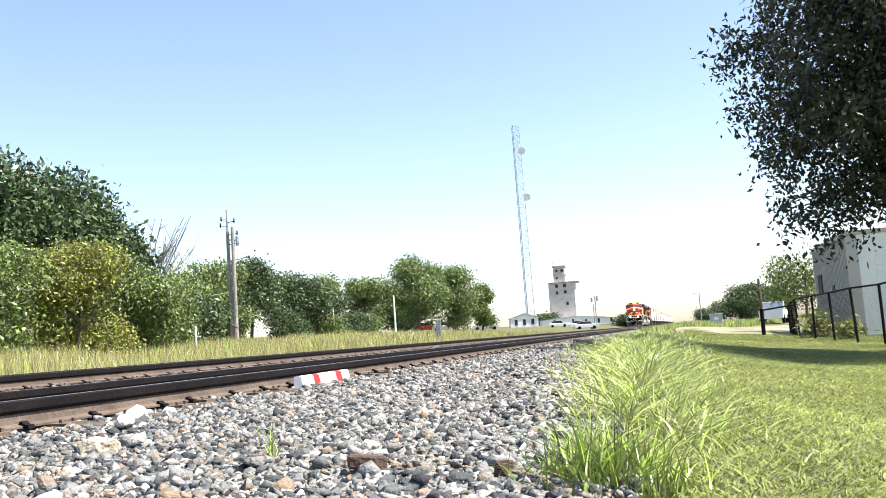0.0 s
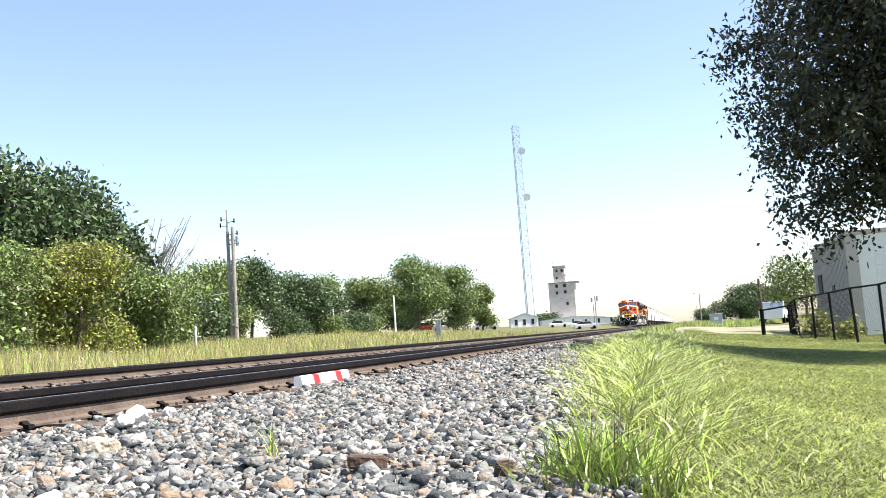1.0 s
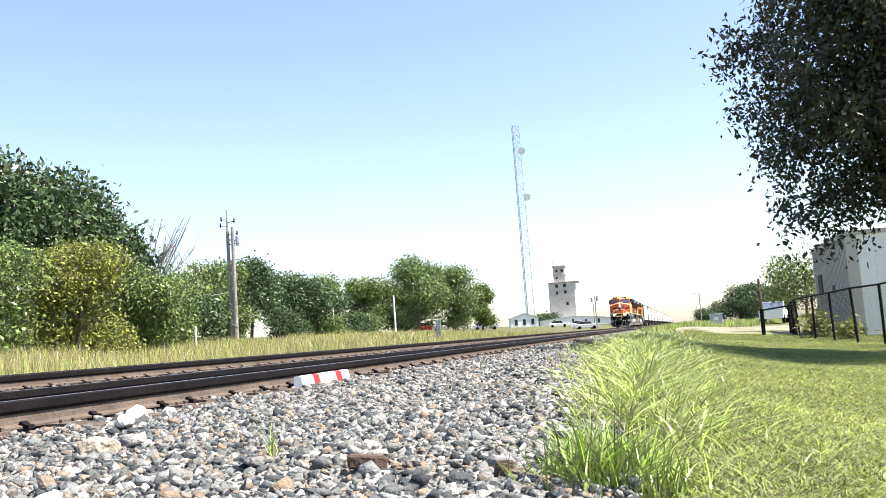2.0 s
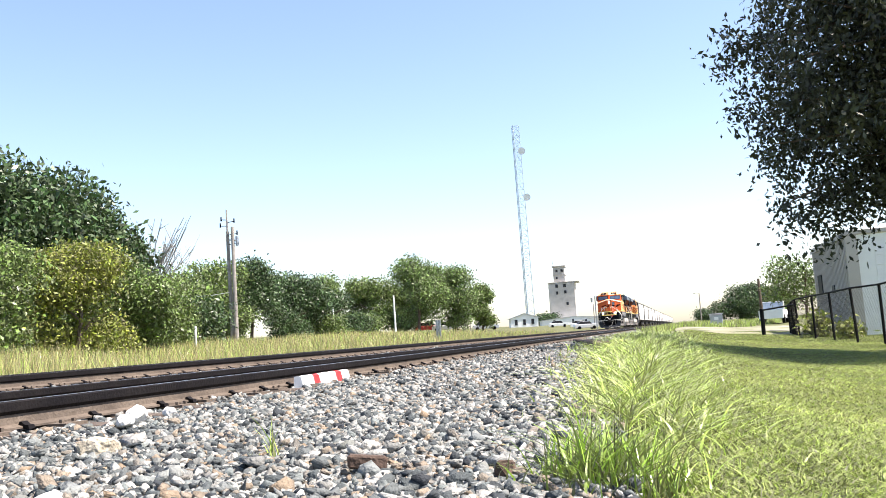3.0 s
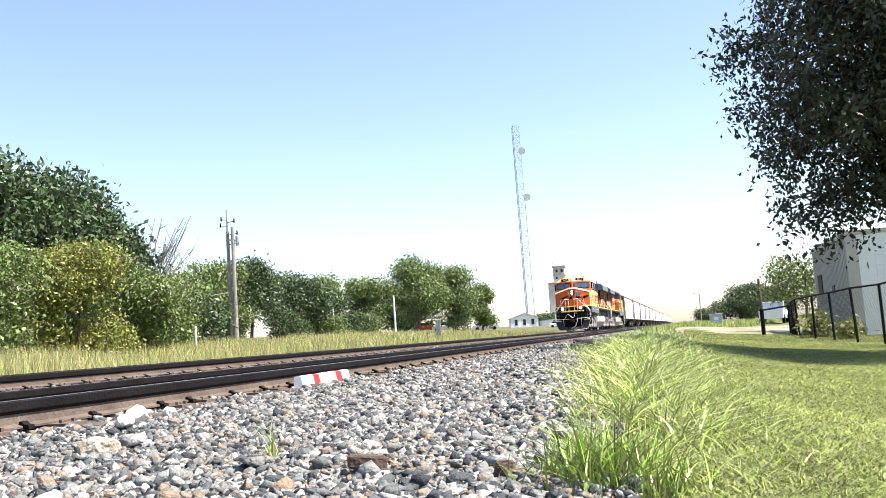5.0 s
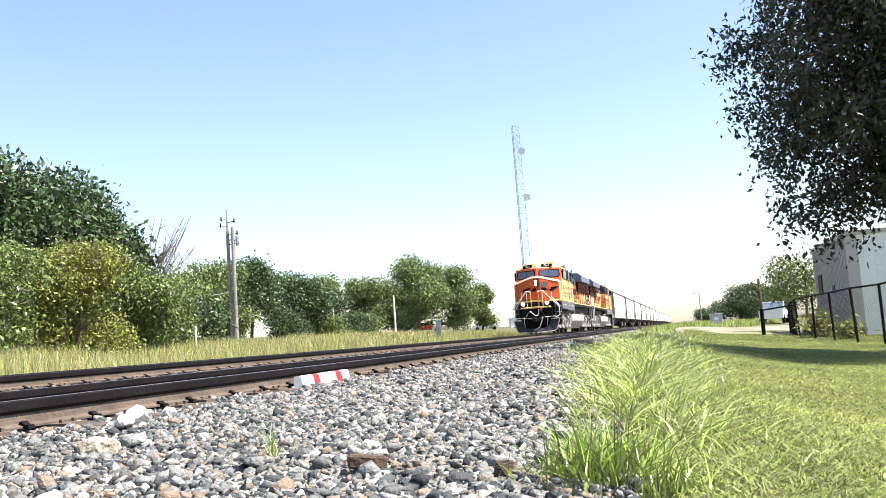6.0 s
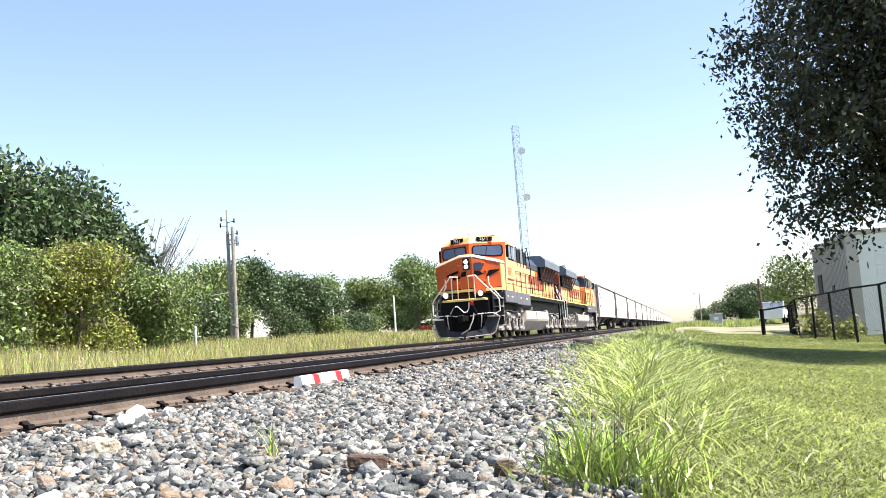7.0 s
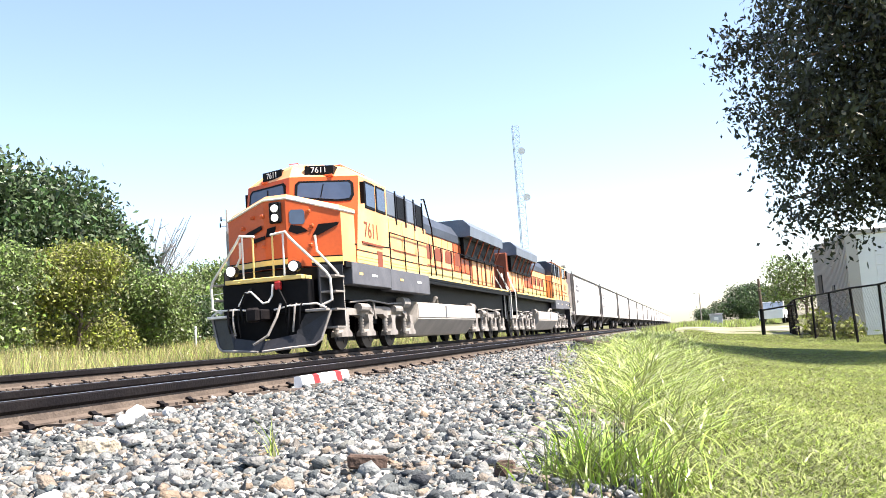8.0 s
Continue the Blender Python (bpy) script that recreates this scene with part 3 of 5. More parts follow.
tree("dense green leafy bush in tall field grass", -14.6, 24.0, 4.4, 2.7, 44, M_LEAF_MID, 3600, 0.085, 0.0, 12, BUSH, "bush", 8)
tree("yellow-green leafy bush in tall field grass", -13.4, 28.5, 4.7, 2.4, 45, M_LEAF_YEL, 3400, 0.085, 0.0, 12, BUSH, "bush", 8)
tree("green leafy bush in tall field grass", -14.0, 33.0, 4.2, 2.3, 46, M_LEAF_MID, 2800, 0.085, 0.0, 10, BUSH, "bush", 7)
tree("green leafy bush in tall field grass", -16.5, 39.0, 4.0, 2.4, 47, M_LEAF_MID, 2600, 0.09, 0.0, 10, BUSH, "bush", 7)
tree("green leafy bush in tall field grass", -20.8, 46.5, 4.2, 2.6, 48, M_LEAF_MID, 2000, 0.11, 0.0, 10, BUSH, "bush", 7)
tree("green leafy bush in tall field grass", -25.8, 55.5, 4.6, 2.8, 52, M_LEAF_MID, 1400, 0.18, 0.0, 9, BUSH, "bush")
tree("green hedgerow tree beyond the field", -28.0, 62.0, 6.6, 3.4, 49, M_LEAF_MID, 2400, 0.14, 0.02, 11, WOOD, per=7)
tree("dark green hedgerow tree beyond the field", -27.5, 69.0, 7.2, 3.6, 50, M_LEAF_DARK, 2600, 0.14, 0.02, 11, WOOD, per=7)
tree("dark green hedgerow tree beyond the field", -26.8, 77.0, 6.2, 3.4, 51, M_LEAF_DARK, 2400, 0.15, 0.02, 11, WOOD, per=7)
tree("dark green hedgerow tree beyond the field", -27.5, 86.0, 4.8, 3.4, 63, M_LEAF_DARK, 1800, 0.16, 0.02, 10, WOOD, per=7)
for i, (x, y, h, rad, m) in enumerate(((-42.0, 118.0, 8.6, 3.8, M_LEAF_FAR), (-37.0, 124.0, 8.4, 4.2, M_LEAF_MID), (-33.0, 128.0, 7.0, 3.2, M_LEAF_MID),
                                       (-28.3, 120.0, 11.2, 4.4, M_LEAF_FAR), (-24.9, 127.0, 9.8, 3.7, M_LEAF_FAR), (-22.8, 136.0, 7.6, 2.1, M_LEAF_MID),
                                       (-45.0, 122.0, 7.0, 4.0, M_LEAF_DARK))):
    tree("broad green shade tree at the far edge of the field", x, y, h, rad, 70 + i, m, 2400, 0.2, 0.03, 11, "far shade trees", per=7)
tree("round dark green tree by the road", 15.6, 138.0, 5.4, 3.9, 81, M_LEAF_DARK, 2400, 0.17, 0.0, 10, "roadside trees", per=7)
tree("round dark green tree by the road", 20.5, 140.0, 5.0, 3.4, 82, M_LEAF_MID, 1800, 0.17, 0.0, 10, "roadside trees", per=7)
tree("low dark tree near the horizon", 12.5, 330.0, 4.0, 3.5, 83, M_LEAF_DARK, 700, 0.35, 0.0, 8, "roadside trees")
tree("low dark tree near the horizon", -9.5, 260.0, 3.4, 3.4, 84, M_LEAF_DARK, 700, 0.3, 0.0, 8, "roadside trees")
tree("low dark tree near the horizon", -58.0, 420.0, 5.0, 7.0, 85, M_LEAF_DARK, 900, 0.45, 0.0, 8, "roadside trees")
tree("small open leafy tree behind the fence", 13.9, 44.0, 3.6, 1.7, 86, M_LEAF_MID, 800, 0.08, 0.3, 9, "", "tree", per=6)
tree("weedy shrub growing through the fence", 12.75, 31.4, 0.8, 0.42, 87, M_LEAF_YEL, 120, 0.09, 0.0, 6, "shrubs by the fence", "shrub")
tree("weedy shrub growing through the fence", 13.3, 28.6, 0.6, 0.36, 88, M_LEAF_YEL, 90, 0.08, 0.0, 6, "shrubs by the fence", "shrub")


def shade_tree():
    """The tree that overhangs the lawn: drooping sprays of small leaves on dark limbs."""
    r = np.random.default_rng(90)
    x, y = 14.85, 17.8
    t = thing("shade_tree", "large drooping locust tree overhanging the lawn, seen against the light", "tree", (x, y, float(ground_z(x, y)) - 0.05))
    bm = bmesh.new()
    tube(bm, [(0, 0, 0), (0.1, 0, 2.0), (-0.1, 0, 4.5), (0.1, 0.1, 8.0)], 0.3, 10, 0.1)
    part("trunk", bm, M_BARK, t)
    ends = []
    for k in range(84):
        a = r.uniform(0, 6.283) if k > 34 else r.uniform(2.55, 3.75)
        # the last limbs are added out of view to widen the shadow on the lawn
        a = r.uniform(3.8, 4.9) if k > 66 else a
        z = r.uniform(2.2, 8.2) if k > 34 else 2.3 + 6.0 * k / 34
        reach = 0.95 * (1.1 - 0.04 * (z - 2.0)) * (r.uniform(2.4, 4.7) if 34 < k < 67 else r.uniform(3.9, 4.9)) * (0.68 + 0.32 * min(1.0, max(0.0, (z - 2.0) / 2.0)))
        tip = Vector((math.cos(a) * reach, math.sin(a) * reach, z + r.uniform(0.2, 1.6)))
        mid = Vector((tip.x * 0.5, tip.y * 0.5, z + 1.0))
        bm = bmesh.new()
        tube(bm, [(0, 0, z * 0.8), mid, tip], 0.07, 6, 0.012)
        part("limb", bm, M_BARK, t)
        for s in range(20):
            q = r.uniform(0.3, 1.05)
            p = mid.lerp(tip, (q - 0.5) * 2) if q > 0.5 else Vector((0, 0, z * 0.8)).lerp(mid, q * 2)
            ends.append(np.array(p) + r.normal(0, 0.28, 3))
    ends = np.array(ends)
    # hanging sprays
    n = 7
    steps = np.repeat(ends, n, 0)
    k = np.tile(np.arange(n), len(ends))
    drift = np.repeat(r.normal(0, 0.06, (len(ends), 2)), n, 0)
    steps[:, :2] += drift * k[:, None]
    steps[:, 2] -= 0.11 * k ** 1.15 * np.repeat(r.uniform(0.3, 1.3, len(ends)), n)
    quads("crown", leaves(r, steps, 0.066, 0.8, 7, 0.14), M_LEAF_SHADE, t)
    return t


shade_tree()


def dead_tree():
    r = np.random.default_rng(95)
    t = thing("dead_tree", "bare grey dead tree among green bushes", "tree", (-18.3, 41.1, 0.2))
    bm = bmesh.new()
    tube(bm, [(0, 0, 0), (0.1, 0, 2.5), (0.3, 0, 4.6)], 0.14, 7, 0.07)
    for k in range(60):
        z = r.uniform(2.8, 4.6)
        a = r.uniform(-0.9, 0.9) + (0 if r.uniform() < 0.6 else 3.14)
        ln = r.uniform(1.8, 4.4)
        e = Vector((math.cos(a) * ln * 0.75, math.sin(a) * ln * 0.6, z + ln * r.uniform(0.5, 0.95)))
        m = Vector((e.x * 0.5 + r.uniform(-0.3, 0.3), e.y * 0.5, z + (e.z - z) * r.uniform(0.15, 0.5)))
        tube(bm, [(0.2, 0, z), m, e], 0.042, 4, 0.012)
        for j in range(3):
            p = m.lerp(e, r.uniform(0, 0.8))
            tube(bm, [p, p + Vector((r.uniform(-0.6, 0.6), r.uniform(-0.4, 0.4), r.uniform(0.2, 0.8)))], 0.02, 4, 0.008)
    part("trunk", bm, M_DEADWOOD, t)


dead_tree()

# ---------------------------------------------------------------- poles, tower, elevator
def utility_pole():
    t = thing("utility_pole", "leaning weathered wooden double utility pole with insulators", "utility pole", (-21.75, 57.1, 0.5))
    bm = bmesh.new()
    tube(bm, [(-0.2, 0, 0), (-0.26, 0, 8.3)], 0.16, 10, 0.12)
    part("pole", bm, M_POLE, t, "dark weathered wooden pole")
    bm = bmesh.new()
    tube(bm, [(0.16, -0.1, 0), (0.2, -0.1, 8.6)], 0.17, 10, 0.12)
    part("pole", bm, M_POLE, t)
    bm = bmesh.new()
    tube(bm, [(-0.26, 0, 8.2), (-0.27, 0, 9.9)], 0.07, 8, 0.05)
    part("pole_top", bm, M_POLE, t)
    for dx, z in ((-0.72, 9.2), (-0.8, 8.75), (0.3, 9.0), (0.5, 8.1), (0.52, 7.4)):
        bm = bmesh.new()
        tube(bm, [(-0.26, 0, z - 0.05), (dx, 0, z)], 0.025, 5)
        tube(bm, [(dx, 0, z - 0.1), (dx, 0, z + 0.22)], 0.06, 7, 0.04)
        part("insulator", bm, M_BLACK, t)
    bm = bmesh.new()
    tube(bm, [(-0.2, 0, 7.7), (0.45, -0.1, 7.6)], 0.05, 6)
    box(bm, 0.4, 0.55, -0.1, 0.1, 7.2, 7.9)
    part("bracket", bm, M_STEEL, t)
    bm = bmesh.new()
    pts = [Vector((-0.3, 0, 3.95)).lerp(Vector((6.5, -18.5, 2.6)), k / 12) - Vector((0, 0, 0.12 * math.sin(math.pi * k / 12))) for k in range(13)]
    tube(bm, pts, 0.02, 4)
    part("wire", bm, M_STEEL, t)


utility_pole()


def simple_pole(label, x, y, h, r0=0.1, arm=0.0, material=None):
    x, y = site(x, y)
    t = thing("light_pole", label, "pole", (x, y, float(ground_z(x, y)) - 0.05), "far poles")
    bm = bmesh.new()
    tube(bm, [(0, 0, 0), (0, 0, h)], r0, 8, r0 * 0.8)
    part("pole", bm, material or M_POLE, t)
    if arm:
        bm = bmesh.new()
        tube(bm, [(0, 0, h - 0.1), (-arm, 0, h + 0.05)], 0.04, 6)
        box(bm, -arm - 0.35, -arm, -0.12, 0.12, h - 0.05, h + 0.08, 0.02)
        part("lamp_head", bm, M_STEEL, t)


simple_pole("pale pole standing before the far trees", -26.4, 104.2, 4.9, 0.12, 0.0, M_WHITE)
simple_pole("pale street lamp before the far trees", -25.7, 83.0, 3.3, 0.06, 0.45, M_WHITE)
simple_pole("thin pole before the far trees", -22.8, 128.0, 5.6, 0.07)
simple_pole("thin pole near the horizon", 10.6, 190.0, 6.0, 0.12, 0.8)
simple_pole("thin pole near the horizon", -9.5, 175.0, 5.0, 0.1)


def lattice_tower():
    t = thing("radio_tower", "tall slender pale blue lattice radio tower with dish antennas", "tower", (-40.6, 295.7, 2.4))
    H, w0, w1, lean = 68.6, 1.7, 1.5, -0.004
    def corner(k, z):
        w = w0 + (w1 - w0) * z / H
        a = 2 * math.pi * k / 3 + 0.35
        return Vector((math.cos(a) * w + lean * z, math.sin(a) * w, z))
    for k in range(3):
        bm = bmesh.new()
        tube(bm, [corner(k, 0), corner(k, H)], 0.22 if k == 2 else 0.13, 6, 0.1)
        part("leg", bm, M_TOWER, t)
    n = 34
    bm = bmesh.new()
    for i in range(n):
        z0, z1 = H * i / n, H * (i + 1) / n
        for k in range(3):
            tube(bm, [corner(k, z0), corner((k + 1) % 3, z1)], 0.055, 4)
            tube(bm, [corner((k + 1) % 3, z0), corner(k, z1)], 0.055, 4)
            tube(bm, [corner(k, z1), corner((k + 1) % 3, z1)], 0.05, 4)
    tagged(part("bracing", bm, M_TOWER, t), kind="stuff")
    for z, dx in ((59.5, 1.9), (43.5, 2.4)):
        bm = bmesh.new()
        c = Vector((lean * z + dx, -0.6, z))
        tube(bm, [c + Vector((0, 0.5, 0)), c + Vector((0, 0.2, 0)), c], 0.2, 16, 1.25)
        part("dish", bm, M_WHITE, t)
    return t


lattice_tower()


def grain_elevator():
    t = thing("grain_elevator", "tall pale concrete grain elevator with a headhouse on top", "grain elevator", (-54.7, 496.2, 2.6), rz=4)
    bm = bmesh.new()
    box(bm, -7.2, 7.2, -8, 8, 0, 24, 0.3)
    part("silo_block", bm, M_CONCRETE, t)
    bm = bmesh.new()
    box(bm, -7.5, 9.6, -8.3, 8.3, 24, 24.5, 0.1)
    part("roof_slab", bm, M_CONCRETE, t)
    bm = bmesh.new()
    box(bm, -4.2, 2.2, -5, 5, 24.8, 33.0, 0.15)
    part("headhouse", bm, M_CONCRETE, t)
    bm = bmesh.new()
    box(bm, -4.5, 2.5, -5.3, 5.3, 28.4, 28.9)
    part("headhouse_ledge", bm, M_SIDING, t)
    bm = bmesh.new()
    box(bm, -4.8, 2.8, -5.6, 5.6, 33.0, 33.7, 0.1)
    part("headhouse_roof", bm, M_CONCRETE, t)
    for x, y, z, w, h in ((-2.6, -8.1, 21.3, 1.5, 1.9), (1.7, -8.1, 21.3, 1.5, 1.9), (-2.6, -8.1, 17.6, 1.1, 1.7), (1.9, -8.1, 17.9, 1.3, 1.7), (2.6, -8.6, 11.5, 1.2, 1.6), (-2.2, -5.1, 30.0, 1.2, 1.5),
                          (0.6, -5.1, 30.0, 1.2, 1.5), (-2.4, -5.1, 26.2, 1.0, 1.3)):
        bm = bmesh.new()
        box(bm, x - w / 2, x + w / 2, y - 0.1, y + 0.4, z, z + h)
        part("window", bm, M_DARK, t)
    for x in (-4.0, 1.2):
        bm = bmesh.new()
        tube(bm, [(x, -4, 33.7), (x, -4, 36.5)], 0.12, 5)
        part("mast", bm, M_STEEL, t)
    bm = bmesh.new()
    box(bm, -9, 22, -14, -9, 0, 3.6, 0.1)
    part("loading_shed", bm, M_WHITE, t)


grain_elevator()


def shed(label, x, y, w, d, h, rz=0.0, material=None, ridge=1.0):
    x, y = site(x, y)
    t = thing("shed", label, "building", (x, y, float(ground_z(x, y))), "small far buildings", rz=rz)
    bm = bmesh.new()
    extrude(bm, [(-w / 2, 0), (w / 2, 0), (w / 2, h), (0, h + ridge), (-w / 2, h)], "y", -d / 2, d / 2)
    part("wall", bm, material or M_WHITE, t)
    bm = bmesh.new()
    for s in (-1, 1):
        extrude(bm, [(0, h + ridge + 0.03), (s * (w / 2 + 0.4), h - 0.2), (s * (w / 2 + 0.4), h - 0.05), (0, h + ridge + 0.2)], "y", -d / 2 - 0.3, d / 2 + 0.3)
    part("roof", bm, M_STEEL, t)
    for k in range(3):
        bm = bmesh.new()
        box(bm, -w * 0.3 + k * w * 0.3 - 0.35, -w * 0.3 + k * w * 0.3 + 0.35, -d / 2 - 0.06, -d / 2 + 0.1, 0.6, 2.0)
        part("window", bm, M_DARK, t)


shed("low white building with dark openings near the horizon", -33.0, 226.0, 7.0, 6.0, 2.4, 15)
shed("long low white building near the horizon", -33.0, 320.0, 22.0, 8.0, 2.2, 15, None, 0.6)
shed("long low white building near the horizon", -22.0, 300.0, 14.0, 8.0, 1.8, 15, None, 0.6)


def car(label, x, y, rz, material, group="parked vehicles"):
    x, y = site(x, y)
    t = thing("car", label, "car", (x, y, float(ground_z(x, y))), group, rz=rz)
    bm = bmesh.new()
    extrude(bm, [(-2.2, 0.3), (2.2, 0.3), (2.25, 0.7), (2.1, 0.95), (-2.1, 1.0), (-2.25, 0.7)], "y", -0.88, 0.88)
    bmesh.ops.bevel(bm, geom=list(bm.edges), offset=0.05, segments=1, affect="EDGES")
    part("body", bm, material, t)
    bm = bmesh.new()
    extrude(bm, [(-1.7, 0.98), (1.2, 0.98), (0.6, 1.45), (-1.2, 1.48)], "y", -0.75, 0.75)
    part("cabin", bm, M_DARK, t, "dark tinted glass")
    bm = bmesh.new()
    box(bm, -1.2, 0.6, -0.72, 0.72, 1.46, 1.51, 0.02)
    part("roof", bm, material, t)
    for wx in (-1.4, 1.4):
        for wy in (-0.85, 0.85):
            bm = bmesh.new()
            tube(bm, [(wx, wy - 0.1, 0.33), (wx, wy + 0.1, 0.33)], 0.33, 12)
            part("wheel", bm, M_BLACK, t)


M_SILVER = mat("silver_car_paint", (0.62, 0.63, 0.65), 0.35, 0.3, vary=0.05)
M_CARRED = mat("dark_red_paint", (0.35, 0.06, 0.05), 0.4, vary=0.1)
car("silver parked car beyond the field", -24.6, 146.0, 12, M_SILVER)
car("white parked car beyond the field", -27.5, 132.0, 5, M_WHITE)
car("red parked car beyond the field", -31.0, 134.0, 8, M_CARRED)
car("silver parked car near the crossing", -10.5, 168.0, 20, M_SILVER)
car("white parked car near the crossing", -14.0, 190.0, 10, M_WHITE)
car("white parked car near the crossing", -21.0, 205.0, 10, M_WHITE)

# ---------------------------------------------------------------- right-hand building and fence
def metal_building():
    WH = 3.6
    t = thing("metal_building", "pale beige metal-sided shop building behind the fence", "building", (14.62, 33.5, -0.88))
    bm = bmesh.new()
    box(bm, 0, 0.2, 0, 8.2, 0, WH)
    side = part("wall", bm, M_SIDING, t, "beige ribbed metal side wall")
    for k in range(28):
        bm = bmesh.new()
        box(bm, -0.025, 0, 0.1 + k * 0.29, 0.16 + k * 0.29, 0, WH)
        part("wall_rib", bm, M_SIDING, side)
    bm = bmesh.new()
    box(bm, 0.2, 11, 0, 0.2, 0, WH)
    part("wall", bm, M_WHITE, t, "white front wall")
    for k in range(9):
        bm = bmesh.new()
        extrude(bm, [(-0.03, 0.12 + k * 0.34), (0.0, 0.12 + k * 0.34), (0.0, 0.45 + k * 0.34), (-0.008, 0.45 + k * 0.34)], "x", 0.9, 10.5)
        part("siding_board", bm, M_WHITE, t)
    bm = bmesh.new()
    box(bm, -0.04, 0.35, -0.05, 0, 0, WH, 0.01)
    part("corner_trim", bm, M_SIDING, t)
    bm = bmesh.new()
    box(bm, -0.05, 11, -0.06, 8.25, WH, WH + 0.18, 0.02)
    part("roof", bm, M_SIDING, t)
    bm = bmesh.new()
    box(bm, -0.08, -0.052, -0.08, 8.28, WH - 0.05, WH + 0.07)
    part("gutter", bm, M_SIDING, t)
    for y, z0, z1, w in ((6.6, 1.75, 2.55, 0.5), (3.4, 1.7, 2.0, 0.3)):
        bm = bmesh.new()
        box(bm, -0.05, 0.02, y - w, y + w, z0, z1, 0.01)
        part("window", bm, M_DARK, t)
    bm = bmesh.new()
    box(bm, 0, 11, 8.2, 8.4, 0, WH)
    box(bm, 10.8, 11, 0.2, 8.2, 0, WH)
    part("wall", bm, M_SIDING, t)


metal_building()


def chain_fence():
    pts = [Vector((13.1, 39.0, 0)), Vector((12.75, 33.0, 0)), Vector((13.0, 27.3, 0)), Vector((13.55, 23.5, 0)), Vector((14.2, 19.5, 0)), Vector((14.8, 15.5, 0))]
    t = thing("chain_link_fence", "old rusty chain-link fence with a bent top rail", "fence")
    posts = []
    for a, b in zip(pts, pts[1:]):
        for k in range(2):
            posts.append(a.lerp(b, k / 2))
    posts.append(pts[-1])
    tops = []
    for i, p in enumerate(posts):
        z = float(ground_z(p.x, p.y))
        bm = bmesh.new()
        tip = Vector((p.x - 0.03 * (i % 3), p.y, z + 1.2 + 0.045 * i + 0.03 * (i % 2)))
        tube(bm, [(p.x, p.y, z - 0.05), tip], 0.035, 8)
        part("post", bm, M_RAIL, t)
        tops.append(tip)
    bm = bmesh.new()
    tube(bm, tops, 0.025, 6)
    part("top_rail", bm, M_RAIL, t)
    for a, b in zip(tops, tops[1:]):
        bm = bmesh.new()
        ln = (Vector((b.x, b.y, 0)) - Vector((a.x, a.y, 0))).length
        n = int(ln / 0.11)
        H = 1.4
        for s in (0, 1):
            for k in range(-12, n):
                u0, u1 = k * 0.11, k * 0.11 + H
                lo, hi = max(0, u0), min(ln, u1)
                if hi <= lo:
                    continue
                f0, f1 = (lo - u0) / H, (hi - u0) / H
                z0, z1 = (f0, f1) if s == 0 else (1 - f0, 1 - f1)
                p0, p1 = a.lerp(b, lo / ln), a.lerp(b, hi / ln)
                p0.z += (z0 - 1) * H
                p1.z += (z1 - 1) * H
                tube(bm, [p0, p1], 0.0022, 3)
        part("mesh_panel", bm, M_RAIL, t)


chain_fence()
gate = thing("gate_post", "dark steel gate post with a cross bar", "post", (11.65, 33.9, -0.72))
bm = bmesh.new()
tube(bm, [(0, 0, 0), (0, 0, 1.1)], 0.07, 8)
part("post", bm, M_BLACK, gate)
bm = bmesh.new()
tube(bm, [(0, 0, 1.05), (0.9, -1.9, 1.15)], 0.03, 6)
part("cross_bar", bm, M_BLACK, gate)
stump = thing("tree_stump", "slim broken dark tree stump by the gate", "tree stump", (12.62, 46.0, -0.72))
bm = bmesh.new()
tube(bm, [(0, 0, 0), (0.01, 0, 1.4), (0.0, 0, 2.7)], 0.085, 8, 0.06)
part("trunk", bm, M_BARK, stump)


M_CARGLASS = mat("sky_lit_glass", (0.25, 0.30, 0.36), 0.12, vary=0.15, spec=0.8)


def pickup():
    t = thing("pickup_truck", "white pickup truck parked beside the building", "truck", (16.3, 80.0, float(ground_z(16.3, 80.0))), rz=80)
    bm = bmesh.new()
    extrude(bm, [(-2.6, 0.45), (2.6, 0.45), (2.6, 1.05), (1.2, 1.15), (-2.6, 1.15)], "y", -0.95, 0.95)
    part("body", bm, M_WHITE, t)
    bm = bmesh.new()
    extrude(bm, [(-0.6, 1.15), (1.2, 1.15), (0.6, 1.8), (-0.5, 1.82)], "y", -0.85, 0.85)
    part("cabin", bm, M_CARGLASS, t, "pale sky-lit glass")
    bm = bmesh.new()
    box(bm, -0.5, 0.6, -0.83, 0.83, 1.8, 1.86)
    part("roof", bm, M_WHITE, t)
    for wx in (-1.7, 1.7):
        for wy in (-0.9, 0.9):
            bm = bmesh.new()
            tube(bm, [(wx, wy - 0.12, 0.38), (wx, wy + 0.12, 0.38)], 0.38, 12)
            part("wheel", bm, M_BLACK, t)


pickup()
cab = thing("utility_cabinet", "small grey metal utility cabinet by the road", "cabinet", (11.45, 75.0, float(ground_z(11.35, 75.0))))
bm = bmesh.new()
box(bm, -0.48, 0.48, -0.4, 0.4, 0, 0.95, 0.03)
part("body", bm, M_STEEL, cab)
bm = bmesh.new()
box(bm, -0.53, 0.53, -0.45, 0.45, 0.95, 1.02, 0.02)
part("lid", bm, M_STEEL, cab)
bm = bmesh.new()
box(bm, -0.16, 0.16, -0.42, -0.4, 0.5, 0.75)
part("notice", bm, M_WHITE, cab, "white notice plate")

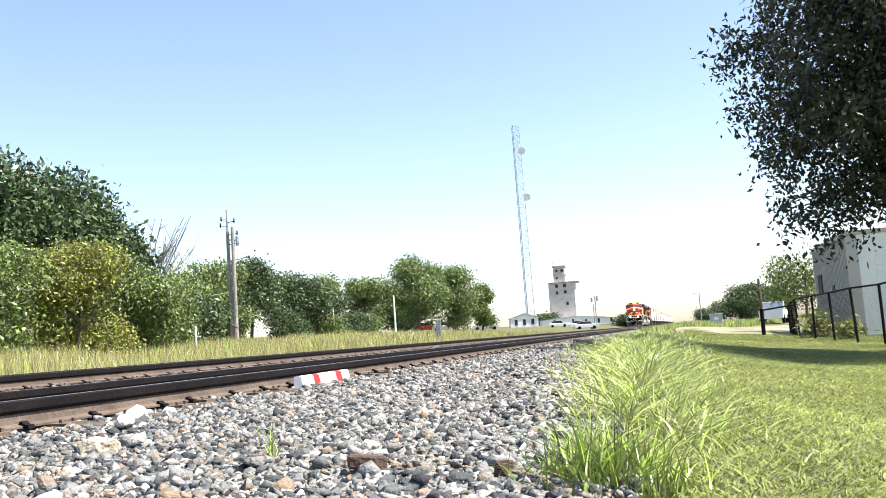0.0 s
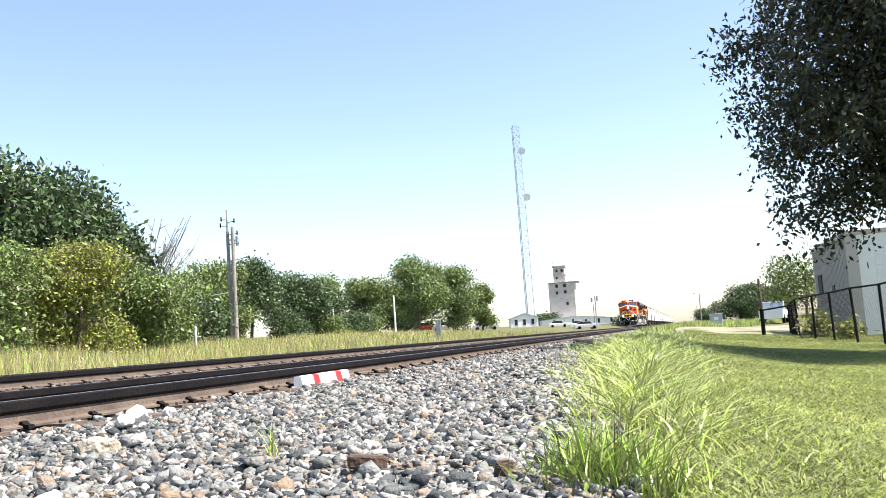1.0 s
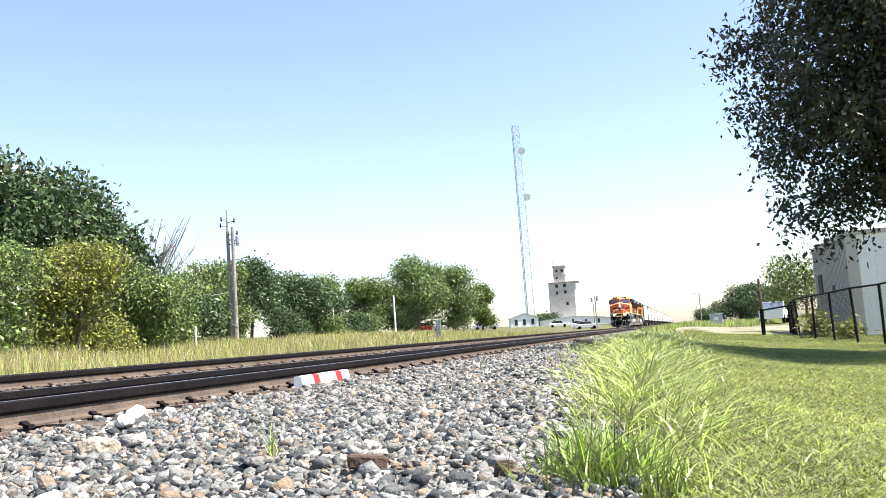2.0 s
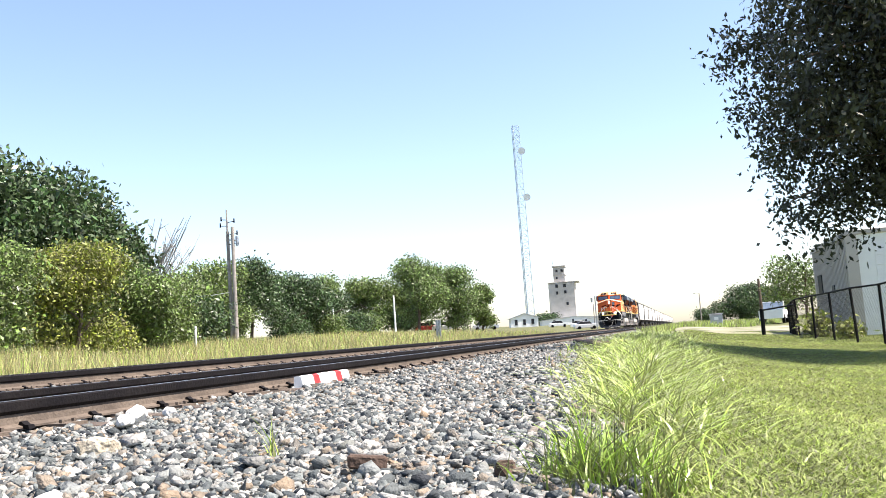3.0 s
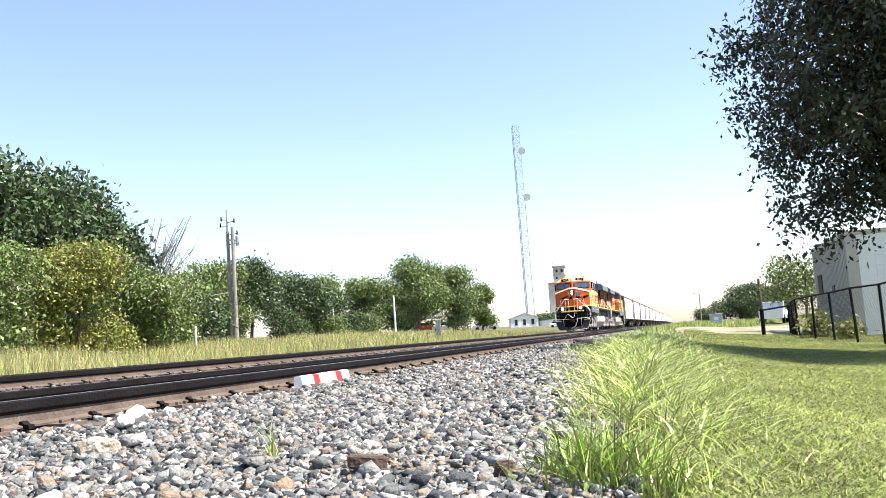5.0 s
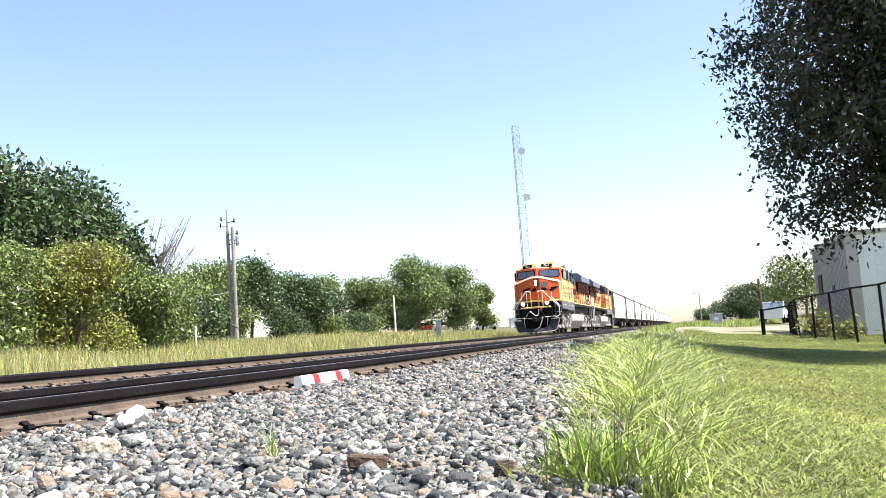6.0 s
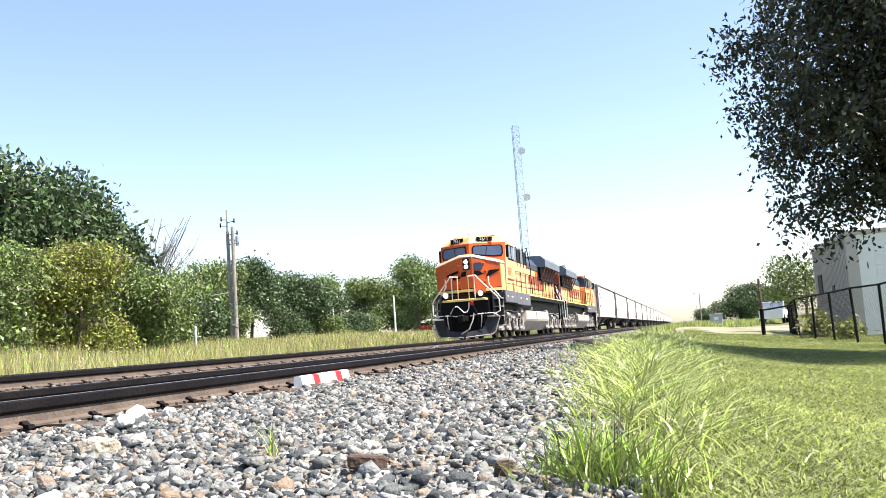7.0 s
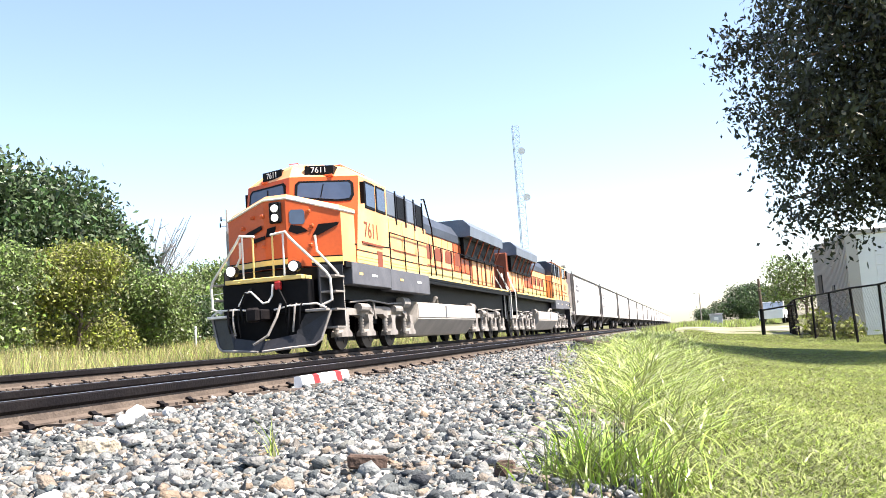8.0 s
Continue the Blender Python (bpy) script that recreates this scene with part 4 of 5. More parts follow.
# ---------------------------------------------------------------- trackside
def barrier_block():
    t = thing("marker_block", "white and red striped trackside marker block leaning on the rail", "marker", (5.62, 7.55, -0.28), rz=3)
    for k, (a, b) in enumerate(((-0.35, -0.06), (-0.06, 0.1), (0.1, 0.55), (0.55, 0.72), (0.72, 0.95))):
        bm = bmesh.new()
        extrude(bm, [(-0.04, 0), (0.06, 0), (0.03, 0.12), (0.01, 0.13), (-0.035, 0.125)], "y", a, b)
        part("stripe", bm, M_RED if k in (1, 3) else M_WHITE, t)


barrier_block()
M_TAN_ROCK = mat("tan_speckled_rock", (0.55, 0.48, 0.36), 0.9, vary=0.4, scale=14, fine=45, bump=0.8)
rock("rock", "pale angular rock lying on the tie ends", (6.2, 4.02, -0.19), 0.07, 2, M_WHITE_ROCK, 0.8)
rock("rock", "pale angular rock lying on the tie ends", (6.24, 3.84, -0.21), 0.065, 3, M_WHITE_ROCK)
rock("rock", "pale angular rock lying on the tie ends", (6.16, 4.38, -0.215), 0.055, 4, M_WHITE_ROCK)
rock("rock", "large tan speckled rock among the ballast", (6.72, 2.98, -0.255), 0.095, 5, M_TAN_ROCK, 0.6)
rock("rock", "pale rock among the ballast", (7.33, 1.97, -0.26), 0.05, 6, M_WHITE_ROCK)
M_SCRAP = mat("rotten_wood", (0.12, 0.08, 0.06), 0.9, vary=0.4, scale=8, fine=40, bump=0.6)
for x, y, w, a, name, label in ((8.0, 2.47, 0.06, 30, "wood_scrap", "dark rotten wood scrap on the ballast"), (8.43, 2.36, 0.035, 80, "wood_scrap", "dark rotten wood scrap on the ballast")):
    bm = bmesh.new()
    box(bm, -w, w, -0.02, 0.02, 0, 0.04, 0.006)
    for v in bm.verts:
        v.co += Vector((noise.noise(v.co * 30), noise.noise(v.co * 35), 0)) * 0.014
    ob = tagged(finish(name, bm, M_SCRAP), label, "wood")
    ob.matrix_world = pose(x, y, float(bed_z(x, y)) + 0.02, 0, 8, a)
post = thing("marker_post", "grey trackside marker post in the grass", "post", (-7.05, 57.9, -0.45))
bm = bmesh.new()
box(bm, -0.16, -0.02, -0.05, 0.05, 0, 1.85)
box(bm, 0.02, 0.16, -0.05, 0.05, 0, 1.85)
part("post", bm, M_STEEL, post)
post = thing("marker_post", "thin pale fence post in the field", "post", (-14.05, 38.8, 0.05))
bm = bmesh.new()
tube(bm, [(0, 0, 0), (0, 0, 1.5)], 0.06, 7)
part("post", bm, M_WHITE, post)


def crossing_signal():
    t = thing("railway_signal", "grey railway signal mast with two heads beside the track", "signal", (-5.0, 149.4, -0.3))
    bm = bmesh.new()
    tube(bm, [(0, 0, 0), (0, 0, 5.8)], 0.09, 8)
    part("mast", bm, M_STEEL, t)
    for dx, z in ((-0.55, 5.0), (0.35, 5.2)):
        bm = bmesh.new()
        box(bm, dx - 0.16, dx + 0.16, -0.2, 0.05, z - 0.2, z + 0.6, 0.04)
        tube(bm, [(0, 0, z + 0.3), (dx, 0, z + 0.3)], 0.04, 5)
        part("signal_head", bm, M_STEEL, t)


crossing_signal()
log = bmesh.new()
box(log, -0.12, 0.12, -4.2, 4.2, 0, 0.16, 0.02)
for v in log.verts:
    v.co.x += 0.06 * math.sin(v.co.y)
ob = tagged(finish("old_timber", log, M_SCRAP), "dark old timbers discarded on the ballast edge", "timber")
ob.matrix_world = pose(7.0, 18.3, -0.285, 0, 0, 8.5)

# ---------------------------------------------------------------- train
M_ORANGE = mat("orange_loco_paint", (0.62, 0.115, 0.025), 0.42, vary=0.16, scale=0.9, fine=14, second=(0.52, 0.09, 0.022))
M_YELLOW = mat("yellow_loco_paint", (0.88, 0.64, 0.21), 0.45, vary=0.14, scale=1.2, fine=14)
# the same loco orange with sunlight put into the colour
M_SIDE = mat("sunlit_orange_paint", (0.90, 0.43, 0.20), 0.45, vary=0.14, scale=1.0, fine=14, second=(0.85, 0.39, 0.14))
M_MAROON = mat("brown_grille_paint", (0.26, 0.07, 0.035), 0.6, vary=0.25, scale=2, fine=20)
M_SILL = mat("grey_sill_paint", (0.13, 0.135, 0.15), 0.6, vary=0.25, scale=2, fine=20)
M_ROOFGREY = mat("dark_roof_grey", (0.06, 0.075, 0.10), 0.6, 0.1, vary=0.3, scale=1.5, fine=15)
M_WING = mat("radiator_wing_grey", (0.15, 0.18, 0.22), 0.5, 0.1, vary=0.2, scale=1.5, fine=15)
M_TANK = mat("dusty_tank_grey", (0.50, 0.46, 0.40), 0.7, vary=0.2, scale=1.6, fine=20, bump=0.1)
M_TRUCK = mat("dusty_truck_grey", (0.36, 0.335, 0.30), 0.75, vary=0.4, scale=3, fine=25, bump=0.3)
M_RAILING = mat("pale_handrail_paint", (0.78, 0.74, 0.66), 0.5, vary=0.12, scale=4, fine=40)
# blue base colour carries the sky's reflection in the panes
M_GLASS = mat("sky_tinted_cab_glass", (0.05, 0.075, 0.125), 0.05, vary=0.2, scale=1.5, fine=5, spec=0.9)
M_LAMP = mat("lit_headlamp", (0.9, 0.9, 0.85), 0.3, vary=0.05, emit=40.0)
M_HOP = mat("hopper_paint", (0.66, 0.63, 0.59), 0.6, vary=0.16, scale=0.6, fine=8, obrand=0.12, second=(0.58, 0.55, 0.51))
M_HOPDARK = mat("hopper_underframe", (0.16, 0.15, 0.14), 0.8, vary=0.4, scale=2, fine=20)
M_PLOUGH = mat("scuffed_plough_black", (0.02, 0.021, 0.026), 0.5, 0.0, vary=0.5, scale=3, fine=20, bump=0.2, spec=0.4)
M_WHEEL = mat("worn_wheel_steel", (0.02, 0.018, 0.016), 0.6, 0.2, vary=0.4, scale=4, fine=30)


def letters(name, text, size, m, material, parent, label=""):
    cu = bpy.data.curves.new(name, "FONT")
    cu.body, cu.size, cu.extrude, cu.align_x, cu.align_y = text, size, 0.004, "CENTER", "CENTER"
    tmp = bpy.data.objects.new("tmp_text", cu)
    me = bpy.data.meshes.new_from_object(tmp)
    bpy.data.objects.remove(tmp)
    me.materials.append(material)
    ob = new(name, me)
    ob.parent = parent
    ob.matrix_basis = m
    return tagged(ob, label) if label else ob


def facing(origin, right, up):
    """Pose of a flat thing whose own x goes right and y goes up."""
    rr, uu = Vector(right).normalized(), Vector(up)
    nn = rr.cross(uu).normalized()
    uu = nn.cross(rr)
    return Matrix.Translation(origin) @ Matrix((rr, uu, nn)).transposed().to_4x4()


def plate(bm, pts, thick, mi=0):
    """A flat polygon in space given some thickness behind it."""
    p = [Vector(q) for q in pts]
    nn = (p[1] - p[0]).cross(p[2] - p[0]).normalized()
    a, b = [bm.verts.new(q) for q in p], [bm.verts.new(q - nn * thick) for q in p]
    k = len(p)
    fs = [bm.faces.new(a), bm.faces.new(b[::-1])] + [bm.faces.new((a[i], b[i], b[(i + 1) % k], a[(i + 1) % k])) for i in range(k)]
    for f in fs:
        f.material_index = mi
    return bm


def hull(bm, sections):
    """Skin through closed sections of equal count, capped."""
    rings = [[bm.verts.new(q) for q in s] for s in sections]
    k = len(rings[0])
    bm.faces.new(rings[0][::-1])
    bm.faces.new(rings[-1])
    for a, b in zip(rings, rings[1:]):
        for j in range(k):
            bm.faces.new((a[j], a[(j + 1) % k], b[(j + 1) % k], b[j]))
    return bm


def wheel_set(parent, y, radius, gauge=0.755):
    bm = bmesh.new()
    for s in (-1, 1):
        tube(bm, [(s * (gauge - 0.05), 0, 0), (s * (gauge + 0.075), 0, 0)], radius, 28)
        tube(bm, [(s * (gauge - 0.085), 0, 0), (s * (gauge - 0.05), 0, 0)], radius + 0.028, 28)
        tube(bm, [(s * (gauge + 0.074), 0, 0), (s * (gauge + 0.12), 0, 0)], radius * 0.34, 14)
        for k in range(5):
            a = k * 2 * math.pi / 5
            c = Vector((s * (gauge + 0.07), math.cos(a) * radius * 0.62, math.sin(a) * radius * 0.62))
            tube(bm, [c, c + Vector((s * 0.02, 0, 0))], radius * 0.13, 8)
    tube(bm, [(-gauge, 0, 0), (gauge, 0, 0)], 0.09, 10)
    ob = part("wheel_set", bm, M_WHEEL, parent)
    ob.matrix_basis = pose(0, y, radius)
    return ob


def loco_truck(parent, yc):
    for s in (-1, 1):
        bm = bmesh.new()
        x0, x1 = sorted((s * 1.02, s * 1.2))
        prof = [(-2.55, 0.76), (-2.3, 1.0), (-1.2, 0.95), (-0.8, 1.06), (0.8, 1.06), (1.2, 0.95), (2.3, 1.0), (2.55, 0.76), (2.45, 0.68), (2.2, 0.82), (1.5, 0.82),
                (1.2, 0.76), (0.6, 0.76), (0.3, 0.86), (-0.3, 0.86), (-0.6, 0.76), (-1.2, 0.76), (-1.5, 0.82), (-2.2, 0.82), (-2.45, 0.68)]
        extrude(bm, [(yc + a, b) for a, b in prof], "x", x0, x1)
        frame_ob = part("truck_frame", bm, M_TRUCK, parent)
        for dy in (-2.6, -0.92, 0.92, 2.6):
            bm = bmesh.new()
            xa, xb = sorted((s * 1.0, s * 1.28))
            extrude(bm, [(yc + dy + a, b) for a, b in ((-0.34, 0.3), (0.34, 0.3), (0.32, 0.4), (0.17, 0.47), (0.12, 0.64), (0.2, 0.84), (-0.2, 0.84), (-0.12, 0.64), (-0.17, 0.47), (-0.32, 0.4))], "x", xa, xb)
            part("pedestal", bm, M_TRUCK, frame_ob)
            for sg in (-1, 1):
                bm = bmesh.new()
                for k in range(5):
                    tube(bm, [(s * 1.14, yc + dy + sg * 0.34, 0.38 + k * 0.075), (s * 1.14, yc + dy + sg * 0.34, 0.42 + k * 0.075)], 0.075, 10)
                tube(bm, [(s * 1.14, yc + dy + sg * 0.34, 0.34), (s * 1.14, yc + dy + sg * 0.34, 0.78)], 0.06, 8)
                part("spring", bm, M_TRUCK, frame_ob)
        for dy in (-1.35, 1.35):
            bm = bmesh.new()
            tube(bm, [(s * 1.24, yc + dy - 0.35, 1.0), (s * 1.24, yc + dy + 0.3, 1.0)], 0.11, 10)
            tube(bm, [(s * 1.24, yc + dy + 0.3, 1.0), (s * 1.22, yc + dy + 0.75, 0.85)], 0.03, 6)
            part("brake_cylinder", bm, M_TRUCK, frame_ob)
        bm = bmesh.new()
        tube(bm, [(s * 1.26, yc - 2.3, 1.12), (s * 1.26, yc - 0.9, 1.2), (s * 1.26, yc + 0.6, 1.14), (s * 1.24, yc + 2.2, 1.2)], 0.025, 5)
        tube(bm, [(s * 1.22, yc - 0.5, 1.2), (s * 1.27, yc - 0.5, 0.72)], 0.03, 6)
        part("brake_pipe", bm, M_TRUCK, frame_ob)
    bm = bmesh.new()
    box(bm, -1.0, 1.0, yc - 0.35, yc + 0.35, 0.62, 1.25)
    box(bm, -0.5, 0.5, yc - 2.4, yc + 2.4, 0.5, 0.8)
    part("bolster", bm, M_BLACK, parent)


def build_loco():
    L = thing("locomotive", "orange and yellow diesel freight locomotive with lit headlights", "locomotive", group="locomotives")
    # nose: flat centre, cheeks swept back, peaked top
    bm = bmesh.new()
    lo = [(-1.48, 1.95), (-1.45, 1.15), (-0.26, 0.66), (0.3, 0.66), (1.45, 1.15), (1.48, 1.95)]
    slope = 0.49 / 1.15
    front = lambda x: 0.66 + max(0.0, abs(x) - 0.3) * slope
    hull(bm, [[(x, y, 1.95) for x, y in lo], [(x, y, 3.23 if abs(x) > 1 else 3.56) for x, y in lo], [(x * 0.96, y + (0.1 if y < 1.9 else 0.3), 3.38 if abs(x) > 1 else 3.68) for x, y in lo]])
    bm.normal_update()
    # side and top faces take the sun-brightened orange, the front the deeper one
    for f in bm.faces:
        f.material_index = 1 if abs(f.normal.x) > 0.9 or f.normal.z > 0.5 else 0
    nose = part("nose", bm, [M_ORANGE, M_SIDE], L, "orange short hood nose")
    # yellow band round the nose foot, with dark lines
    for z0, z1, m, off in ((1.96, 2.04, M_BLACK, 0.008), (2.04, 2.16, M_YELLOW, 0.012), (2.16, 2.19, M_BLACK, 0.008)):
        bm = bmesh.new()
        for (xa, ya), (xb, yb) in zip(lo[1:-1], lo[2:-1]):
            nn = Vector((yb - ya, -(xb - xa), 0)).normalized() * off
            hull(bm, [[(xa + nn.x, ya + nn.y, z0), (xa + nn.x, ya + nn.y, z1), (xa - nn.x, ya - nn.y, z1), (xa - nn.x, ya - nn.y, z0)],
                      [(xb + nn.x, yb + nn.y, z0), (xb + nn.x, yb + nn.y, z1), (xb - nn.x, yb - nn.y, z1), (xb - nn.x, yb - nn.y, z0)]])
        part("stripe", bm, m, nose)
    # pale bead along the nose's upper edge
    bm = bmesh.new()
    tube(bm, [(-1.46, 1.14, 3.24), (-0.26, 0.65, 3.57), (0.3, 0.65, 3.57), (1.46, 1.14, 3.24), (1.49, 1.95, 3.26)], 0.026, 6)
    part("edge_bead", bm, M_RAILING, nose, "pale edge bead")
    bm = bmesh.new()
    plate(bm, [(0.3, front(0.3) - 0.02, 1.97), (0.8, front(0.8) - 0.02, 1.97), (0.8, front(0.8) - 0.02, 3.36), (0.3, front(0.3) - 0.02, 3.5)], 0.03)
    door = part("nose_door", bm, M_ORANGE, nose)
    bm = bmesh.new()
    plate(bm, [(a, front(a) - 0.036, b) for a, b in ((0.42, 2.95), (0.66, 2.95), (0.7, 3.0), (0.7, 3.24), (0.66, 3.29), (0.42, 3.29), (0.38, 3.24), (0.38, 3.0))], 0.03)
    part("door_window", bm, M_GLASS, door)
    bm = bmesh.new()
    box(bm, -0.1, 0.2, 0.58, 0.67, 3.0, 3.5, 0.03)
    hb = part("headlight_box", bm, M_BLACK, nose)
    for z in (3.13, 3.35):
        bm = bmesh.new()
        tube(bm, [(0.05, 0.57, z), (0.05, 0.6, z)], 0.08, 16)
        part("headlight", bm, M_LAMP, hb, "bright lit headlight")
    # winged emblem as plain dark bars
    for pts in (((-1.0, 2.78), (-0.75, 2.76), (-0.32, 2.9), (-0.34, 2.99), (-0.8, 2.88)), ((-0.62, 2.6), (-0.24, 2.66), (-0.24, 2.74), (-0.62, 2.7)),
                ((-0.22, 2.7), (0.0, 2.72), (0.04, 2.94), (-0.18, 2.9)), ((0.34, 2.8), (0.52, 2.72), (0.76, 2.78), (0.62, 2.9), (0.4, 2.94)),
                ((0.84, 2.66), (0.98, 2.68), (1.4, 2.9), (1.42, 2.96), (0.98, 2.93))):
        bm = bmesh.new()
        plate(bm, [(x, front(x) - 0.03, z) for x, z in pts], 0.014)
        part("emblem_bar", bm, M_BLACK, nose)
    for x, z in ((-0.62, 3.22), (-0.3, 3.2), (-0.6, 2.55), (-0.3, 2.5), (0.78, 3.25), (0.84, 2.9), (0.8, 2.45), (-0.95, 3.0)):
        bm = bmesh.new()
        y = front(x)
        box(bm, x - 0.05, x + 0.05, y - 0.06, y + 0.01, z - 0.045, z + 0.045, 0.02)
        part("hinge", bm, M_ORANGE, nose)
    # cab: windscreen plane swept back to the sides, chamfered roof
    bm = bmesh.new()
    def cab_ring(y_mid, y_side, z, w):
        return [(-w, 4.45, z), (-w, y_side, z), (0, y_mid, z), (w, y_side, z), (w, 4.45, z)]
    hull(bm, [cab_ring(1.5, 1.95, 2.06, 1.5), cab_ring(1.5, 2.2, 3.35, 1.5), cab_ring(1.62, 2.38, 4.25, 1.5), cab_ring(1.8, 2.5, 4.52, 1.12), cab_ring(1.95, 2.6, 4.62, 0.8)])
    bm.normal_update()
    # forward faces get deeper orange for shade, the rest the sun-brightened orange
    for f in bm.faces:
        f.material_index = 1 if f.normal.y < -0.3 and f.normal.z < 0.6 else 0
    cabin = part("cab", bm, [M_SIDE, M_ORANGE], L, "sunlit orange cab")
    # windscreens
    for s in (-1, 1):
        def wp(x, z):
            k = (z - 3.35) / 0.9
            return Vector((s * x, (1.5 + 0.12 * k) + (0.7 + 0.06 * k) * x / 1.5, z))
        rim = [wp(0.12, 3.7), wp(1.05, 3.60), wp(1.36, 3.62), wp(1.42, 3.75), wp(1.4, 4.06), wp(1.32, 4.14), wp(0.2, 4.14), wp(0.13, 4.06)]
        pane = [wp(0.18, 3.75), wp(1.05, 3.65), wp(1.31, 3.67), wp(1.36, 3.77), wp(1.34, 4.03), wp(1.28, 4.09), wp(0.24, 4.09), wp(0.19, 4.03)]
        if s < 0:
            rim, pane = rim[::-1], pane[::-1]
        ahead = Vector((0, -0.02, 0))
        bm = bmesh.new()
        plate(bm, [q + ahead for q in rim], 0.03)
        ws = part("windscreen_frame", bm, M_BLACK, cabin)
        bm = bmesh.new()
        plate(bm, [q + ahead * 1.6 for q in pane], 0.02)
        part("windscreen", bm, M_GLASS, ws)
        bm = bmesh.new()
        tube(bm, [wp(0.7, 3.72) + ahead * 2.5, wp(0.75, 4.05) + ahead * 2.5], 0.012, 5)
        part("wiper", bm, M_BLACK, ws)
        # number boards over the windscreens
        bm = bmesh.new()
        c = Vector((s * 0.63, 2.1, 4.42))
        q = [c + Vector((s * a, s * a * 0.42 * s + 0, b)) for a, b in ((-0.32, -0.11), (0.32, -0.11), (0.32, 0.11), (-0.32, 0.11))]
        extr = [Vector((v.x, v.y - 0.12, v.z)) for v in q]
        hull(bm, [[tuple(v) for v in extr], [(v.x, v.y + 0.35, v.z) for v in q]])
        nb = part("number_board", bm, M_BLACK, cabin)
        letters("number", "7611", 0.2, facing(c + Vector((0, -0.135, -0.005)), (1, 0.42 * s, 0), (0, 0, 1)), M_WHITE, nb, "white road number")
        bm = bmesh.new()
        box(bm, c.x - 0.33, c.x + 0.33, c.y - 0.08, c.y + 0.1, 4.24, 4.3, 0.01)
        part("ledge", bm, M_ORANGE, cabin)
        # side windows
        for y0, y1 in ((2.72, 3.5), (3.56, 4.32)):
            bm = bmesh.new()
            box(bm, *sorted((s * 1.49, s * 1.515)), y0, y1, 3.48, 4.18, 0.02)
            wf = part("side_window_frame", bm, M_BLACK, cabin)
            bm = bmesh.new()
            box(bm, *sorted((s * 1.512, s * 1.524)), y0 + 0.07, y1 - 0.07, 3.55, 4.11)
            part("side_window", bm, M_GLASS, wf)
        bm = bmesh.new()
        box(bm, *sorted((s * 1.5, s * 1.62)), 2.42, 2.46, 3.55, 4.1, 0.01)
        part("mirror", bm, M_BLACK, cabin)
        letters("number", "7611", 0.56, facing((s * 1.506, 3.1, 2.91), (0, s, 0), (0, 0, 1)), M_MAROON, cabin, "dark road number")
        bm = bmesh.new()
        box(bm, *sorted((s * 1.5, s * 1.53)), 2.35, 3.9, 2.56, 2.61)
        part("side_ledge", bm, M_MAROON, cabin)
        bm = bmesh.new()
        box(bm, *sorted((s * 1.5, s * 1.51)), 3.45, 3.85, 1.98, 2.45)
        part("side_vent", bm, M_MAROON, cabin)
        for z0, z1, m in ((2.06, 2.13, M_YELLOW), (2.15, 2.21, M_YELLOW), (2.23, 2.34, M_YELLOW), (2.36, 2.385, M_BLACK)):
            bm = bmesh.new()
            box(bm, *sorted((s * 1.495, s * 1.508)), 1.96, 4.42, z0, z1)
            part("stripe", bm, m, cabin)
    bm = bmesh.new()
    box(bm, -0.95, 0.95, 2.7, 4.5, 4.56, 4.66, 0.03)
    tube(bm, [(-0.3, 2.3, 4.6), (-0.3, 2.3, 4.72), (-0.05, 2.3, 4.72), (-0.05, 2.3, 4.6)], 0.012, 5)
    part("cab_roof", bm, M_ORANGE, L)
    # auxiliary cabinet behind the cab
    bm = bmesh.new()
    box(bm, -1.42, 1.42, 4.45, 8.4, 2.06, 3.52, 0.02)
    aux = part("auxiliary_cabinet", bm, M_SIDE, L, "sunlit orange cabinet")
    bm = bmesh.new()
    extrude(bm, [(-1.4, 3.52), (1.4, 3.52), (1.4, 4.18), (1.1, 4.42), (-1.1, 4.42), (-1.4, 4.18)], "y", 4.47, 8.2)
    grid = part("dynamic_brake_box", bm, M_ROOFGREY, L)
    for s in (-1, 1):
        for k in range(4):
            bm = bmesh.new()
            box(bm, *sorted((s * 1.38, s * 1.425)), 4.7 + k * 0.92, 5.4 + k * 0.92, 3.55, 4.2, 0.02)
            part("louvre", bm, M_WING if k % 2 == 0 else M_BLACK, grid)
            bm = bmesh.new()
            box(bm, *sorted((s * 1.42, s * 1.45)), 5.4 + k * 0.88, 5.48 + k * 0.88, 3.35, 4.3)
            part("strap", bm, M_BLACK, grid)
        for z0, z1, m in ((2.06, 2.13, M_YELLOW), (2.15, 2.21, M_YELLOW), (2.23, 2.34, M_YELLOW), (2.36, 2.385, M_BLACK)):
            bm = bmesh.new()
            box(bm, *sorted((s * 1.415, s * 1.43)), 4.5, 8.38, z0, z1)
            part("stripe", bm, m, aux)
        for k in range(3):
            bm = bmesh.new()
            box(bm, *sorted((s * 1.42, s * 1.428)), 4.75 + k * 1.2, 5.8 + k * 1.2, 2.62, 3.45, 0.01)
            part("access_door", bm, M_SIDE, aux)
        bm = bmesh.new()
        box(bm, *sorted((s * 1.42, s * 1.44)), 5.0, 7.2, 2.6, 2.63)
        part("grab_bar", bm, M_MAROON, aux)
    # engine hood with separate doors
    bm = bmesh.new()
    extrude(bm, [(-1.0, 2.06), (1.0, 2.06), (1.0, 3.85), (0.75, 4.22), (-0.75, 4.22), (-1.0, 3.85)], "y", 8.4, 16.0)
    hood = part("engine_hood", bm, M_MAROON, L)
    bm = bmesh.new()
